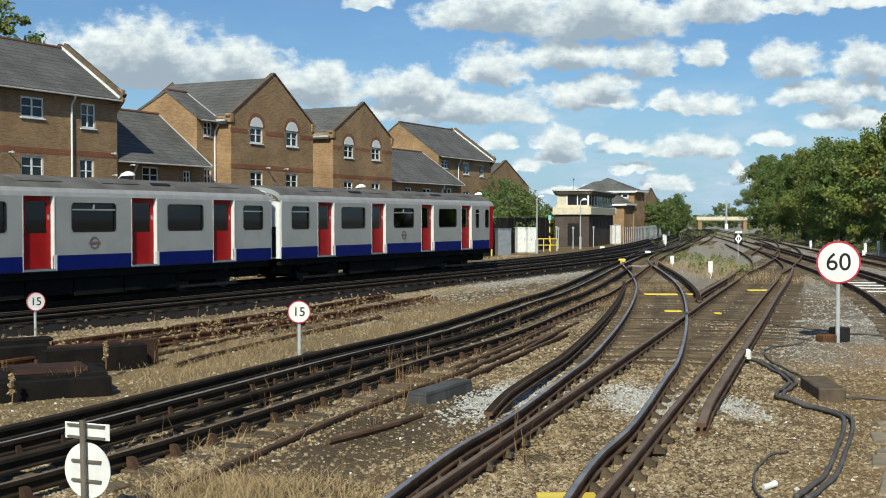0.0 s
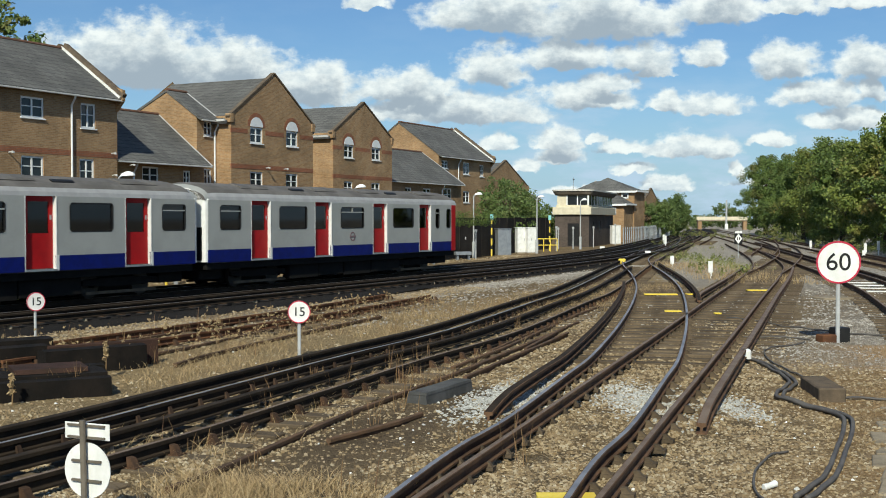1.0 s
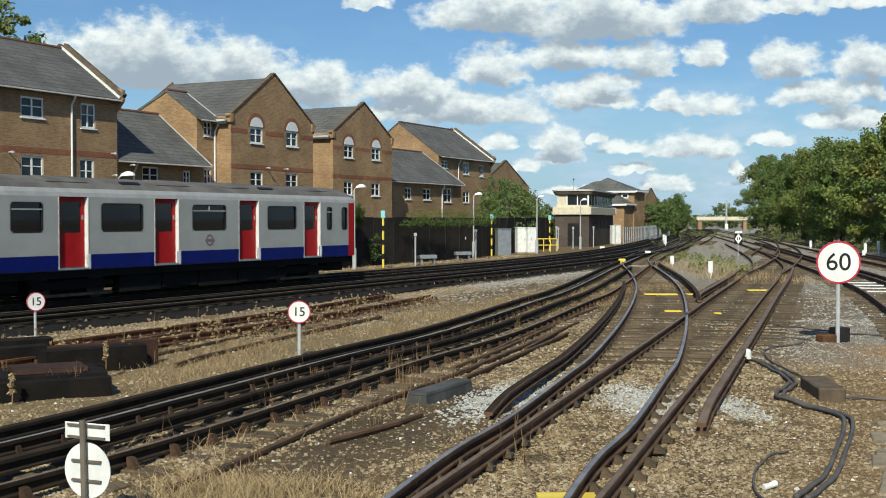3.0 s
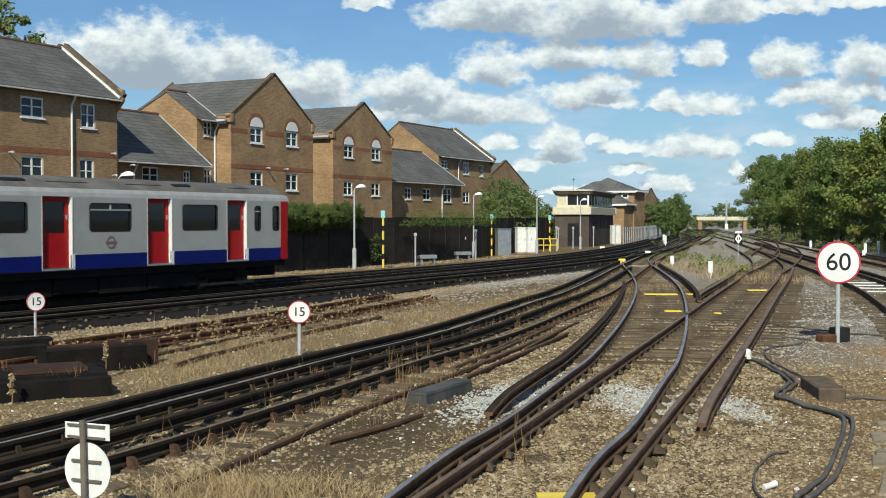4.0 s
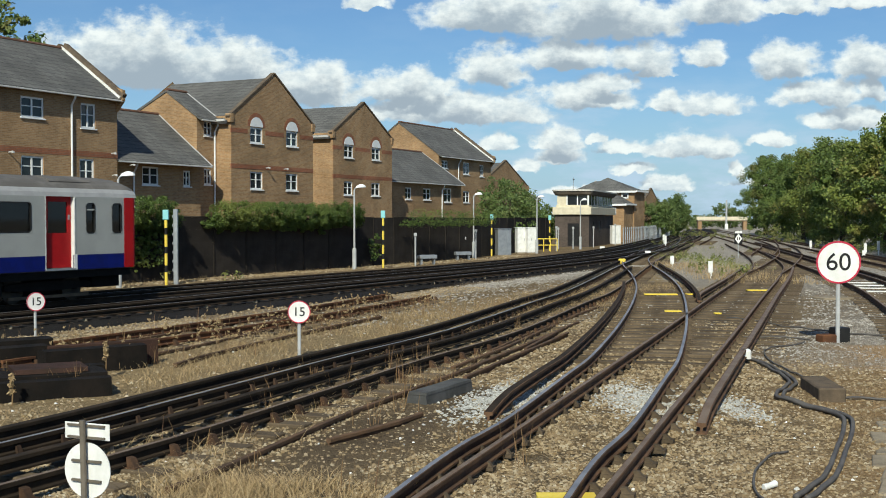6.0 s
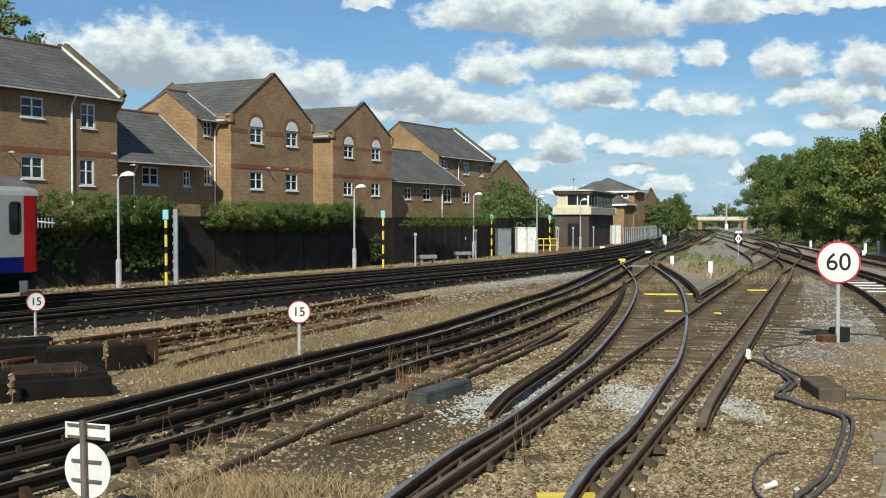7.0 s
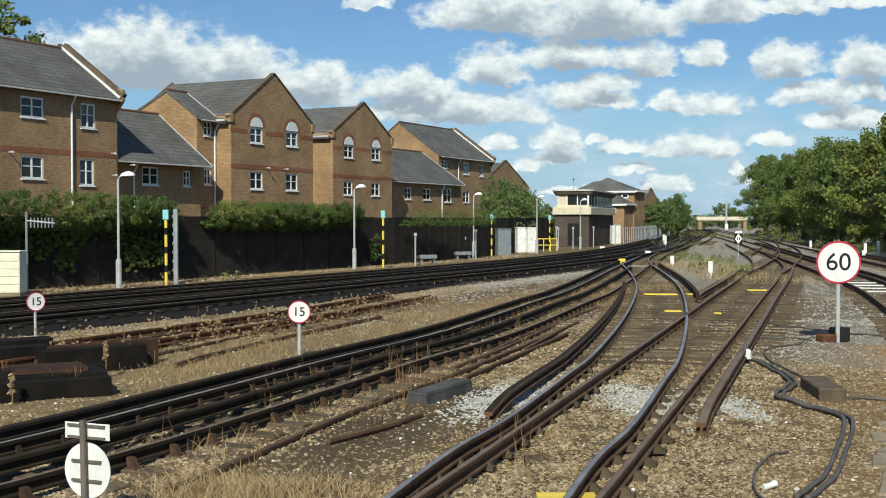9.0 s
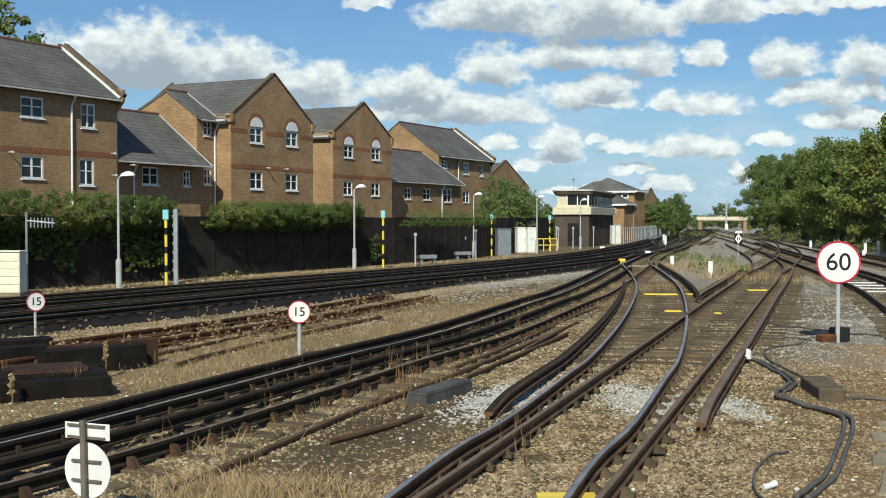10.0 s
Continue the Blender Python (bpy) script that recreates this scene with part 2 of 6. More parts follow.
M = {
    "brick": brickwork("brick_brown", (.365, .228, .116), (.26, .152, .073), (.315, .24, .155)),
    "brick_red": brickwork("brick_red", (.30, .115, .06), (.25, .09, .048), (.22, .13, .085)),
    "slate": brickwork("roof_slates", (.135, .132, .125), (.10, .10, .097), (.045, .045, .043), 0.3, 0.2),
    "upvc": material("white_frame_paint", (.80, .80, .78), (.72, .73, .72), 0.4, bump=0.02, grain=0.04),
    "white": material("white_paint", (.78, .78, .76), (.66, .66, .62), 0.5, bump=0.05, grain=0.08),
    "ivory": material("ivory_enamel", (.80, .77, .62), (.70, .67, .52), 0.5, bump=0.05, grain=0.08),
    "cream": material("cream_render", (.66, .60, .45), (.58, .52, .38), 0.8, bump=0.1, grain=0.1),
    "pane": glass_dark("window_glass", (.012, .014, .017)),
    "coach_glass": glass_clear("coach_glass", (.10, .12, .11)),
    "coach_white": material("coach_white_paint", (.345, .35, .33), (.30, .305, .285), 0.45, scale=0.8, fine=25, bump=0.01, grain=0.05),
    # same coach white, sunlight put into the colour for jambs and ends
    "sunlit_white": material("coach_white_sunlit", (.74, .74, .71), (.66, .66, .63), 0.4, bump=0.01, grain=0.05),
    "coach_red": material("coach_red_paint", (.36, .006, .008), (.30, .005, .007), 0.5, bump=0.01, grain=0.06),
    "coach_blue": material("coach_blue_paint", (.002, .008, .125), (.002, .006, .09), 0.5, bump=0.01, grain=0.06),
    "coach_roof": material("coach_roof_grey", (.15, .14, .13), (.10, .093, .086), 0.75, scale=1.2, bump=0.1, grain=0.2),
    # grime plus the shade under the body, both in the near-black colour
    "coach_under": material("underframe_grime_shade", (.006, .0055, .005), (.010, .009, .008), 0.85, bump=0.3),
    "coach_lining": material("saloon_lining", (.10, .10, .09), (.08, .08, .075), 0.7, bump=0.0),
    "moquette": material("seat_moquette", (.03, .06, .10), (.10, .05, .04), 0.9, fine=20),
    "rail_side": material("rail_rust_brown", (.135, .076, .043), (.075, .044, .027), 0.85, scale=2.0, bump=0.3),
    "rail_rusty": material("rail_orange_rust", (.15, .066, .030), (.075, .036, .020), 0.9, scale=2.0, bump=0.4),
    "rail_scrap": material("rail_old_brown", (.135, .080, .046), (.075, .048, .031), 0.9, scale=2.0, bump=0.4),
    "rail_black": material("rail_grimy", (.021, .015, .010), (.038, .026, .016), 0.9, scale=2.0, bump=0.3),
    "rail_shine": material("rail_polished_head", (.38, .36, .35), (.24, .22, .21), 0.42, 0.55, scale=1.0, fine=60, bump=0.015, grain=0.15),
    "rail_dull": material("rail_dull_head", (.15, .10, .065), (.20, .15, .11), 0.6, 0.15, bump=0.2),
    "chair": material("chair_rust", (.080, .044, .025), (.050, .031, .020), 0.95, scale=6.0, bump=0.5, pieces=0.3),
    "sleeper": material("sleeper_timber", (.125, .094, .060), (.080, .060, .040), 0.95, scale=2.5, fine=30, bump=0.5, grain=0.4, pieces=0.25),
    "sleeper_dark": material("sleeper_oily", (.022, .020, .019), (.04, .034, .028), 0.9, scale=2.5, fine=30, bump=0.5, pieces=0.25),
    "timber_dark": material("weathered_timber", (.14, .105, .070), (.085, .065, .046), 0.9, scale=3.0, fine=25, bump=0.5, grain=0.4),
    "concrete_dark": material("dirty_concrete", (.10, .10, .098), (.062, .062, .06), 0.9, scale=3.0, fine=40, bump=0.4),
    "concrete": material("pale_concrete", (.29, .24, .17), (.20, .165, .115), 0.9, scale=3.0, fine=40, bump=0.4),
    "fence": material("creosoted_boards", (.034, .028, .023), (.022, .018, .015), 0.9, scale=1.2, fine=18, bump=0.4, pieces=0.25),
    "galv": material("galvanised_steel", (.40, .42, .44), (.32, .34, .36), 0.45, 0.6, bump=0.05, grain=0.12),
    "post_brown": material("post_dull_brown", (.17, .145, .115), (.11, .095, .075), 0.6, bump=0.1, grain=0.15),
    "post_grey": material("post_grey_paint", (.44, .45, .45), (.36, .37, .37), 0.6, bump=0.05, grain=0.1),
    "black": material("black_paint", (.012, .012, .013), (.02, .02, .02), 0.5, bump=0.05),
    "yellow": material("yellow_paint", (.80, .62, .10), (.68, .50, .07), 0.6, bump=0.1, grain=0.15),
    "cyan": material("cyan_plate", (.28, .62, .64), (.25, .56, .58), 0.5, bump=0.0, grain=0.05),
    "sign_red": material("sign_red_border", (.46, .015, .045), (.42, .015, .05), 0.45, bump=0.0, grain=0.05),
    "cable": material("cable_sheath", (.085, .078, .075), (.12, .11, .10), 0.7, bump=0.15),
    "bark": material("bark", (.09, .065, .045), (.05, .04, .03), 0.95, bump=0.6),
    "leaf": leafy("tree_leaves", (0.065, 0.112, 0.024), (0.155, 0.215, 0.045), (.22, .19, .06)),
    "leaf_warm": leafy("tree_leaves_yellowing", (0.10, 0.145, 0.026), (0.235, 0.275, 0.055), (.30, .23, .07)),
    "leaf_far": leafy("tree_leaves_far", (0.070, 0.115, 0.030), (0.145, 0.205, 0.055), (0.175, 0.180, 0.060)),
    "ivy": leafy("ivy_leaves", (.035, .068, .012), (.13, .19, .034), (.20, .23, .05)),
    "weed": leafy("weed_leaves", (0.105, 0.128, 0.038), (0.240, 0.255, 0.075), (0.330, 0.255, 0.090)),
    "straw": islands("dry_grass", [(0.19, 0.128, 0.060), (0.41, 0.295, 0.150), (0.28, 0.195, 0.095), (0.47, 0.36, 0.20)], 0.8, 0.0),
    "stalk": islands("dead_stalks", [(.13, .075, .035), (.22, .14, .06), (.16, .09, .05)], 0.9, 0.0),
    "stone": islands("ballast_stones", [(0.257, 0.191, 0.106), (0.146, 0.100, 0.053), (0.360, 0.283, 0.167), (0.189, 0.129, 0.064), (0.292, 0.225, 0.136), (0.400, 0.340, 0.235), (0.171, 0.121, 0.060), (0.257, 0.183, 0.098)]),
    # near-black tone for the timber stack
    "stack_black": material("near_black_timber", (.006, .005, .004), (.012, .009, .007), 0.95, scale=3.0, fine=25, bump=0.5, grain=0.4),
    "coping": material("coping_tiles", (.15, .115, .08), (.10, .078, .058), 0.9, scale=4.0, bump=0.3),
    "ridge": material("ridge_tiles", (.17, .085, .055), (.11, .065, .047), 0.9, scale=4.0, bump=0.3),
    "gutter": material("gutter_grey", (.50, .50, .48), (.42, .42, .40), 0.5, bump=0.0, grain=0.08),
    "weed_blade": islands("weed_blades", [(.20, .24, .06), (.36, .33, .12), (.14, .19, .05), (.42, .38, .17)], 0.8, 0.0),
    "stone_grey": islands("gravel_grey_brown", [(0.26, 0.235, 0.195), (0.15, 0.13, 0.105), (0.36, 0.335, 0.29), (0.20, 0.17, 0.135), (0.42, 0.40, 0.36), (0.23, 0.20, 0.16)]),
    "stone_dark": islands("ballast_stones_oily", [(0.019, 0.016, 0.013), (0.036, 0.029, 0.023), (0.014, 0.012, 0.011), (0.052, 0.042, 0.033)]),
    "stone_pale": islands("ballast_stones_fresh", [(0.36, 0.36, 0.34), (0.25, 0.25, 0.23), (0.50, 0.50, 0.47), (0.31, 0.31, 0.28)]),
}


# ---- mesh helpers ----
class Shape:
    """Collects vertices and faces of one mesh, with material slots."""

    def __init__(self):
        self.v, self.f, self.m = [], [], []

    def face(self, pts, slot=0):
        i = len(self.v)
        self.v += [tuple(p) for p in pts]
        self.f.append(tuple(range(i, i + len(pts))))
        self.m.append(slot)

    def box(self, x0, x1, y0, y1, z0, z1, slot=0, bevel=0.0):
        if bevel <= 0:
            self.prism([(x0, y0), (x1, y0), (x1, y1), (x0, y1)], z0, z1, slot)
            return
        b = bevel
        ring = [(x0 + b, y0), (x1 - b, y0), (x1, y0 + b), (x1, y1 - b), (x1 - b, y1), (x0 + b, y1), (x0, y1 - b), (x0, y0 + b)]
        inner = [(min(max(x, x0 + b), x1 - b), min(max(y, y0 + b), y1 - b)) for x, y in ring]
        self.loft([[(x, y, z0 + b) for x, y in ring], [(x, y, z1 - b) for x, y in ring], [(x, y, z1) for x, y in inner]], slot, True, True)

    def prism(self, ring, z0, z1, slot=0):
        self.loft([[(x, y, z0) for x, y in ring], [(x, y, z1) for x, y in ring]], slot, True, True)

    def loft(self, rings, slot=0, cap0=False, cap1=False, closed=True):
        i, n = len(self.v), len(rings[0])
        for r in rings:
            self.v += [tuple(p) for p in r]
        for a in range(len(rings) - 1):
            for b in range(n if closed else n - 1):
                c = (b + 1) % n
                self.f.append((i + a * n + b, i + a * n + c, i + (a + 1) * n + c, i + (a + 1) * n + b))
                self.m.append(slot)
        if cap0:
            self.f.append(tuple(i + k for k in range(n))[::-1])
            self.m.append(slot)
        if cap1:
            self.f.append(tuple(i + (len(rings) - 1) * n + k for k in range(n)))
            self.m.append(slot)

    def tube(self, path, radius, sides=8, slot=0):
        """A round bar along a path; radius may be a number or one per point."""
        rings = []
        for k, p in enumerate(path):
            p = Vector(p)
            ahead = (Vector(path[min(k + 1, len(path) - 1)]) - Vector(path[max(k - 1, 0)])).normalized()
            side = ahead.cross(Vector((0, 0, 1)) if abs(ahead.z) < 0.9 else Vector((0, 1, 0))).normalized()
            top = side.cross(ahead)
            r = radius[k] if isinstance(radius, (list, tuple)) else radius
            rings.append([p + r * (math.cos(a) * side + math.sin(a) * top) for a in (2 * math.pi * q / sides for q in range(sides))])
        self.loft(rings, slot, True, True)

    def disc(self, centre, r, depth, sides=32, slot=0, r0=0.0):
        """A round plate in the x-z plane, y from centre to centre + depth; a ring where r0 is given."""
        cx, cy, cz = centre
        a = [2 * math.pi * q / sides for q in range(sides)]
        outer = [[(cx + r * math.cos(t), y, cz + r * math.sin(t)) for t in a] for y in (cy, cy + depth)]
        if r0:
            inner = [[(cx + r0 * math.cos(t), y, cz + r0 * math.sin(t)) for t in a] for y in (cy, cy + depth)]
            self.loft([inner[0], outer[0], outer[1], inner[1], inner[0]], slot)
        else:
            self.loft(outer, slot, True, True)

    def mesh(self, name, mats, smooth=False):
        me = bpy.data.meshes.new(name)
        me.from_pydata(self.v, [], self.f)
        for m in mats if isinstance(mats, (list, tuple)) else [mats]:
            me.materials.append(m)
        me.polygons.foreach_set("material_index", self.m)
        if smooth:
            me.polygons.foreach_set("use_smooth", [True] * len(self.f))
        bm = bmesh.new()
        bm.from_mesh(me)
        if len(self.f) < 20000:
            bmesh.ops.recalc_face_normals(bm, faces=bm.faces)
            bm.to_mesh(me)
        bm.free()
        me.update()
        return me


def part(name, shape, mat, parent=None, label="", smooth=False):
    ob = new(name, shape if isinstance(shape, bpy.types.Mesh) else shape.mesh(name, mat, smooth))
    if parent:
        ob.parent = parent
    if label:
        ob["label"] = label
    return ob


def thing(name, m, label, category, group="", kind=""):
    ob = new(name)
    ob.matrix_world = m
    ob.empty_display_size = 0.2
    return tagged(ob, label, category, group, kind)


def loose(name, verts, faces, mat, label, category, smooth=False):
    """A joined heap of uncountable pieces."""
    me = bpy.data.meshes.new(name)
    me.from_pydata(verts, [], faces)
    me.materials.append(mat)
    if smooth:
        me.polygons.foreach_set("use_smooth", [True] * len(me.polygons))
    return tagged(new(name, me), label, category, kind="stuff")


YARD = pose(0, 0, 0, 0, 0, 62.75)      # x along the old yard and the terrace, y away from the viewer
U, V = Vector((math.sin(radians(27.25)), math.cos(radians(27.25)))), Vector((-math.cos(radians(27.25)), math.sin(radians(27.25))))


def yard(s, v, z=0.0, turn=0.0):
    return YARD @ pose(s, v, z, 0, 0, turn)


def smooth_path(pts, step):
    """Points every step metres on a soft curve through pts (x, y)."""
    p = [Vector(q) for q in pts]
    p = [2 * p[0] - p[1]] + p + [2 * p[-1] - p[-2]]
    fine = []
    for i in range(1, len(p) - 2):
        for k in range(24):
            t = k / 24
            fine.append(0.5 * ((2 * p[i]) + (p[i + 1] - p[i - 1]) * t + (2 * p[i - 1] - 5 * p[i] + 4 * p[i + 1] - p[i + 2]) * t * t
                               + (3 * p[i] - p[i - 1] - 3 * p[i + 1] + p[i + 2]) * t ** 3))
    fine.append(p[-2])
    out, want, run = [fine[0]], step, 0.0
    for a, b in zip(fine, fine[1:]):
        d = (b - a).length
        while run + d >= want and d > 0:
            out.append(a.lerp(b, (want - run) / d))
            want += step
        run += d
    return out


def side_of(path, off):
    """The path shifted to its right by off metres."""
    out = []
    for i, p in enumerate(path):
        d = (path[min(i + 1, len(path) - 1)] - path[max(i - 1, 0)]).normalized()
        out.append(p + off * Vector((d.y, -d.x)))
    return out


# ---- ground ----
def spread_axis(lo, hi, step, far_lo, far_hi):
    mid = list(np.arange(lo, hi + step / 2, step))
    down, up_, s = [lo], [hi], step
    while down[-1] > far_lo or up_[-1] < far_hi:
        s *= 1.28
        down.append(max(down[-1] - s, far_lo))
        up_.append(min(up_[-1] + s, far_hi))
    return sorted(set(round(q, 4) for q in down[1:] + mid + up_[1:]))


def ground_height(x, y):
    z = -0.215 + 0.045 * noise.noise((x * 0.5, y * 0.5, 0)) + 0.03 * noise.noise((x * 1.7, y * 1.7, 5))
    across = (x + 24.52) * .883 - (y - 10.67) * .469
    if -2.6 < across < 6.2 and 0 < y < 75:
        z -= .09
    return z if y < 120 else z - 0.05


def ground_tone(x, y):
    """Soil type from the plan: 0 brown ballast and dirt, 1 straw-coloured dry turf, 2 reddish gravel, 3 trodden dark dirt."""
    s, v = x * U.x + y * U.y, x * V.x + y * V.y
    wob = 1.2 * noise.noise((x * 0.25, y * 0.25, 2))
    dry = max(0.0, 1 - abs(v + wob - 13.2 - 0.03 * max(s - 25, 0)) / 3.0) ** .5 if 8 < s < 60 else 0.0
    pale = max(0.0, 1 - abs(v + 0.5 * wob - 18.6 - 0.045 * max(s - 25, 0)) / 1.5) if 20 < s < 75 else 0.0
    dry = max(dry, max(0.0, 1 - math.hypot((x + 1.9) / 1.5, (y - 11) / 2.2)))
    right = max(0.0, 1 - abs(x - 0.35 * y - 1.6 + wob) / 3.0) if 8 < y < 24 else 0.0
    # greyer gravel on the far lines and beside the tall sign
    if x > .17 * y + 1 and y > 20:
        pale = max(pale, 0.95 * min(1.0, max(0.0, (y - 34 + 2 * wob) / 14)), 0.8 * max(0.0, 1 - abs(x - 0.40 * y + 0.6 * wob) / 3.2))
    dirt = max(0.0, 1 - abs(x + 0.95 - .36 * (y - 13) + .4 * wob) / 1.5) if 9 < y < 18 else 0.0
    bed = max(0.0, 1 - abs(x - 1.9 - .32 * (y - 15)) / 3.0) if 20 < y < 60 else 0.0
    return dry, pale, right, max(dirt, .35 * bed)


def ground():
    xs, ys = spread_axis(-16, 20, 0.4, -2600, 2600), spread_axis(5, 62, 0.4, -600, 4200)
    verts = [(x, y, ground_height(x, y)) for y in ys for x in xs]
    w = len(xs)
    faces = [(j * w + i, j * w + i + 1, (j + 1) * w + i + 1, (j + 1) * w + i) for j in range(len(ys) - 1) for i in range(w - 1)]
    me = bpy.data.meshes.new("ground")
    me.from_pydata(verts, [], faces)
    me.polygons.foreach_set("use_smooth", [True] * len(faces))
    attr = me.color_attributes.new("soil", "FLOAT_COLOR", "POINT")
    attr.data.foreach_set("color", [c for p in verts for c in ground_tone(p[0], p[1])])
    m = bpy.data.materials.new("trackside_soil")
    m.use_nodes = True
    k = Nodes(m.node_tree)
    at = k.add("ShaderNodeNewGeometry").outputs["Position"]
    soil, kept = k.add("ShaderNodeSeparateColor"), k.add("ShaderNodeAttribute")
    kept.attribute_name = "soil"
    k.put(soil.inputs[0], kept.outputs["Color"])
    n1, n2, n3 = k.noise(at, 0.9, 6.0, 0.6), k.noise(at, 7.0, 5.0, 0.65), k.noise(at, 34.0, 4.0, 0.7)
    c = k.mix(k.span(n1, 0.35, 0.65), (.20, .142, .078), (.13, .094, .053))
    c = k.mix(k.span(n2, 0.5, 0.72), c, (.28, .225, .15))
    c = k.mix(k.math("MULTIPLY", soil.outputs[0], k.span(n2, 0.25, 0.6, 0.55, 1.0), clamp=True), c, (.29, .215, .115))
    c = k.mix(k.math("MULTIPLY", soil.outputs[1], k.span(n2, 0.3, 0.6, 0.5, 1.0), clamp=True), c, (.33, .305, .265))
    c = k.mix(k.math("MULTIPLY", soil.outputs[2], k.span(n1, 0.38, 0.6, 0.35, 1.0)), c, (.40, .25, .115))
    c = k.mix(k.math("MULTIPLY", kept.outputs["Alpha"], k.span(n1, 0.3, 0.6, 0.6, 1.0)), c, (.105, .078, .050))
    c = k.mix(1.0, c, k.mix(n3, (.45,) * 3, (1.55,) * 3), "MULTIPLY")
    b = k.add("ShaderNodeBsdfPrincipled")
    k.put(b.inputs["Base Color"], c)
    b.inputs["Roughness"].default_value = 0.95
    b.inputs["Specular IOR Level"].default_value = 0.1
    r = k.add("ShaderNodeBump")
    r.inputs["Strength"].default_value, r.inputs["Distance"].default_value = 0.9, 0.05
    k.put(r.inputs["Height"], k.math("ADD", n3, n2))
    k.put(b.inputs["Normal"], r.outputs[0])
    k.put(k.add("ShaderNodeOutputMaterial").inputs[0], b.outputs[0])
    me.materials.append(m)
    return tagged(new("ground", me), "brown trackside ballast and dry dirt", "ground", kind="structure")


ground()


# ---- railway tracks ----
def bullhead(head, top=0.0):
    """Half profile of a rail: (offset, height), head first."""
    return [(-head, top - 0.005), (-head + 0.008, top), (head - 0.008, top), (head, top - 0.005), (head, top - 0.042), (0.011, top - 0.056),
            (0.011, top - 0.115), (0.045, top - 0.128), (0.045, top - 0.15), (-0.045, top - 0.15), (-0.045, top - 0.128), (-0.011, top - 0.115),
            (-0.011, top - 0.056), (-head, top - 0.042)]


def rail(path, parent, side_mat, head_mat, top=0.0, head=0.035, ramp=0.0, name="rail", fat=1.0):
    s = Shape()
    prof = [(a * fat, b) for a, b in bullhead(head, 0.0)]
    rings = []
    for i, p in enumerate(path):
        d = (path[min(i + 1, len(path) - 1)] - path[max(i - 1, 0)]).normalized()
        q = Vector((d.y, -d.x))
        gone = (path[0] - p).length
        drop = -0.12 * (1 - gone / ramp) ** 2 if ramp and gone < ramp else 0.0
        rings.append([(p.x + q.x * a, p.y + q.y * a, top + drop + b) for a, b in prof])
    s.loft(rings, 0, True, True)
    n = len(prof)
    for k in range(len(rings) - 1):
        s.m[k * n + 1] = 1
    return part(name, s, [side_mat, head_mat], parent)


def chair_mesh(mat, k=1.0, crown=0.0):
    s = Shape()
    s.box(-0.11, 0.2, -0.09, 0.09, -0.205, -0.165)
    s.loft([[(0.045, -0.055, -0.165), (0.16, -0.055, -0.165), (0.16, 0.055, -0.165), (0.045, 0.055, -0.165)],
            [(0.035, -0.05, -0.065), (0.10, -0.05, -0.075), (0.10, 0.05, -0.075), (0.035, 0.05, -0.065)]], 0, True, True)
    s.loft([[(-0.09, -0.05, -0.165), (-0.04, -0.05, -0.165), (-0.04, 0.05, -0.165), (-0.09, 0.05, -0.165)],
            [(-0.05, -0.035, -0.07), (-0.035, -0.035, -0.07), (-0.035, 0.035, -0.07), (-0.05, 0.035, -0.07)]], 0, True, True)
    s.v = [(x if x < .045 else .045 + (x - .045) * k, y * k, min(z, crown)) for x, y, z in s.v]
    return s.mesh("chair", mat)


def sleeper_mesh(mat, long=2.6):
    s = Shape()
    s.box(-0.127, 0.127, -long / 2, long / 2, -0.34, -0.178, bevel=0.012)
    return s.mesh("sleeper", mat)


CHAIR, SLEEPER, SLEEPER_DARK = chair_mesh(M["chair"], .85), sleeper_mesh(M["sleeper"]), sleeper_mesh(M["sleeper_dark"])
CHAIR_BROWN = chair_mesh(M["sleeper"], .8, -.115)
LONG_TIMBER = sleeper_mesh(M["sleeper"], 3.5)


def track(label, pts, side_mat, head_mat, sleepers=(0, 0), mesh=SLEEPER, chairs=True, step=0.8, pitch=0.72, rails=(-0.7525, 0.7525), extra=(), sunk=0.0, third=None, seat=CHAIR, near_head=None):
    """A line of track: pts is its centre line. sleepers: the stretch, in metres along it, whose sleepers show.
    extra: conductor rails as (offset, height, from, to, ramp). sunk: sleepers up to there lie buried."""
    top = thing("railway_track", Matrix(), label, "railway track", kind="structure")
    path = smooth_path(pts, step)
    for off in rails:
        rail(side_of(path, off), top, side_mat, near_head if near_head and off > 0 else head_mat)
    for off, z, a, b, ramp in extra:
        cut = side_of(path, off)[int(a / step):int(b / step)]
        rail(cut, top, side_mat, third or M["rail_black"], z, 0.04, ramp, "conductor_rail", 1.5)
        for i in range(2, len(cut), 3):
            pot = part("insulator", POT, None, top)
            pot.matrix_world = Matrix.Translation((*cut[i], z))
    beds = smooth_path(pts, pitch)
    for i, p in enumerate(beds):
        if not sleepers[0] <= i * pitch <= sleepers[1]:
            continue
        d = (beds[min(i + 1, len(beds) - 1)] - beds[max(i - 1, 0)]).normalized()
        o = part("sleeper", mesh, None, top)
        low = 0.07 if i * pitch < sunk else 0.0
        turn = math.degrees(math.atan2(d.y, d.x)) + random.uniform(-1.2, 1.2)
        o.matrix_world = pose(p.x, p.y, random.uniform(-0.008, 0.008) - low, 0, 0, turn)
        if chairs:
            for off, flip in ((rails[0], 90), (rails[-1], -90)):
                c = part("chair", seat, None, o)
                c.matrix_local = pose(0, -off, low, 0, 0, flip)
    return path


pot = Shape()
pot.tube([(0, 0, -0.26), (0, 0, -0.15)], [0.07, 0.05], 6)
POT = pot.mesh("insulator", M["concrete"])

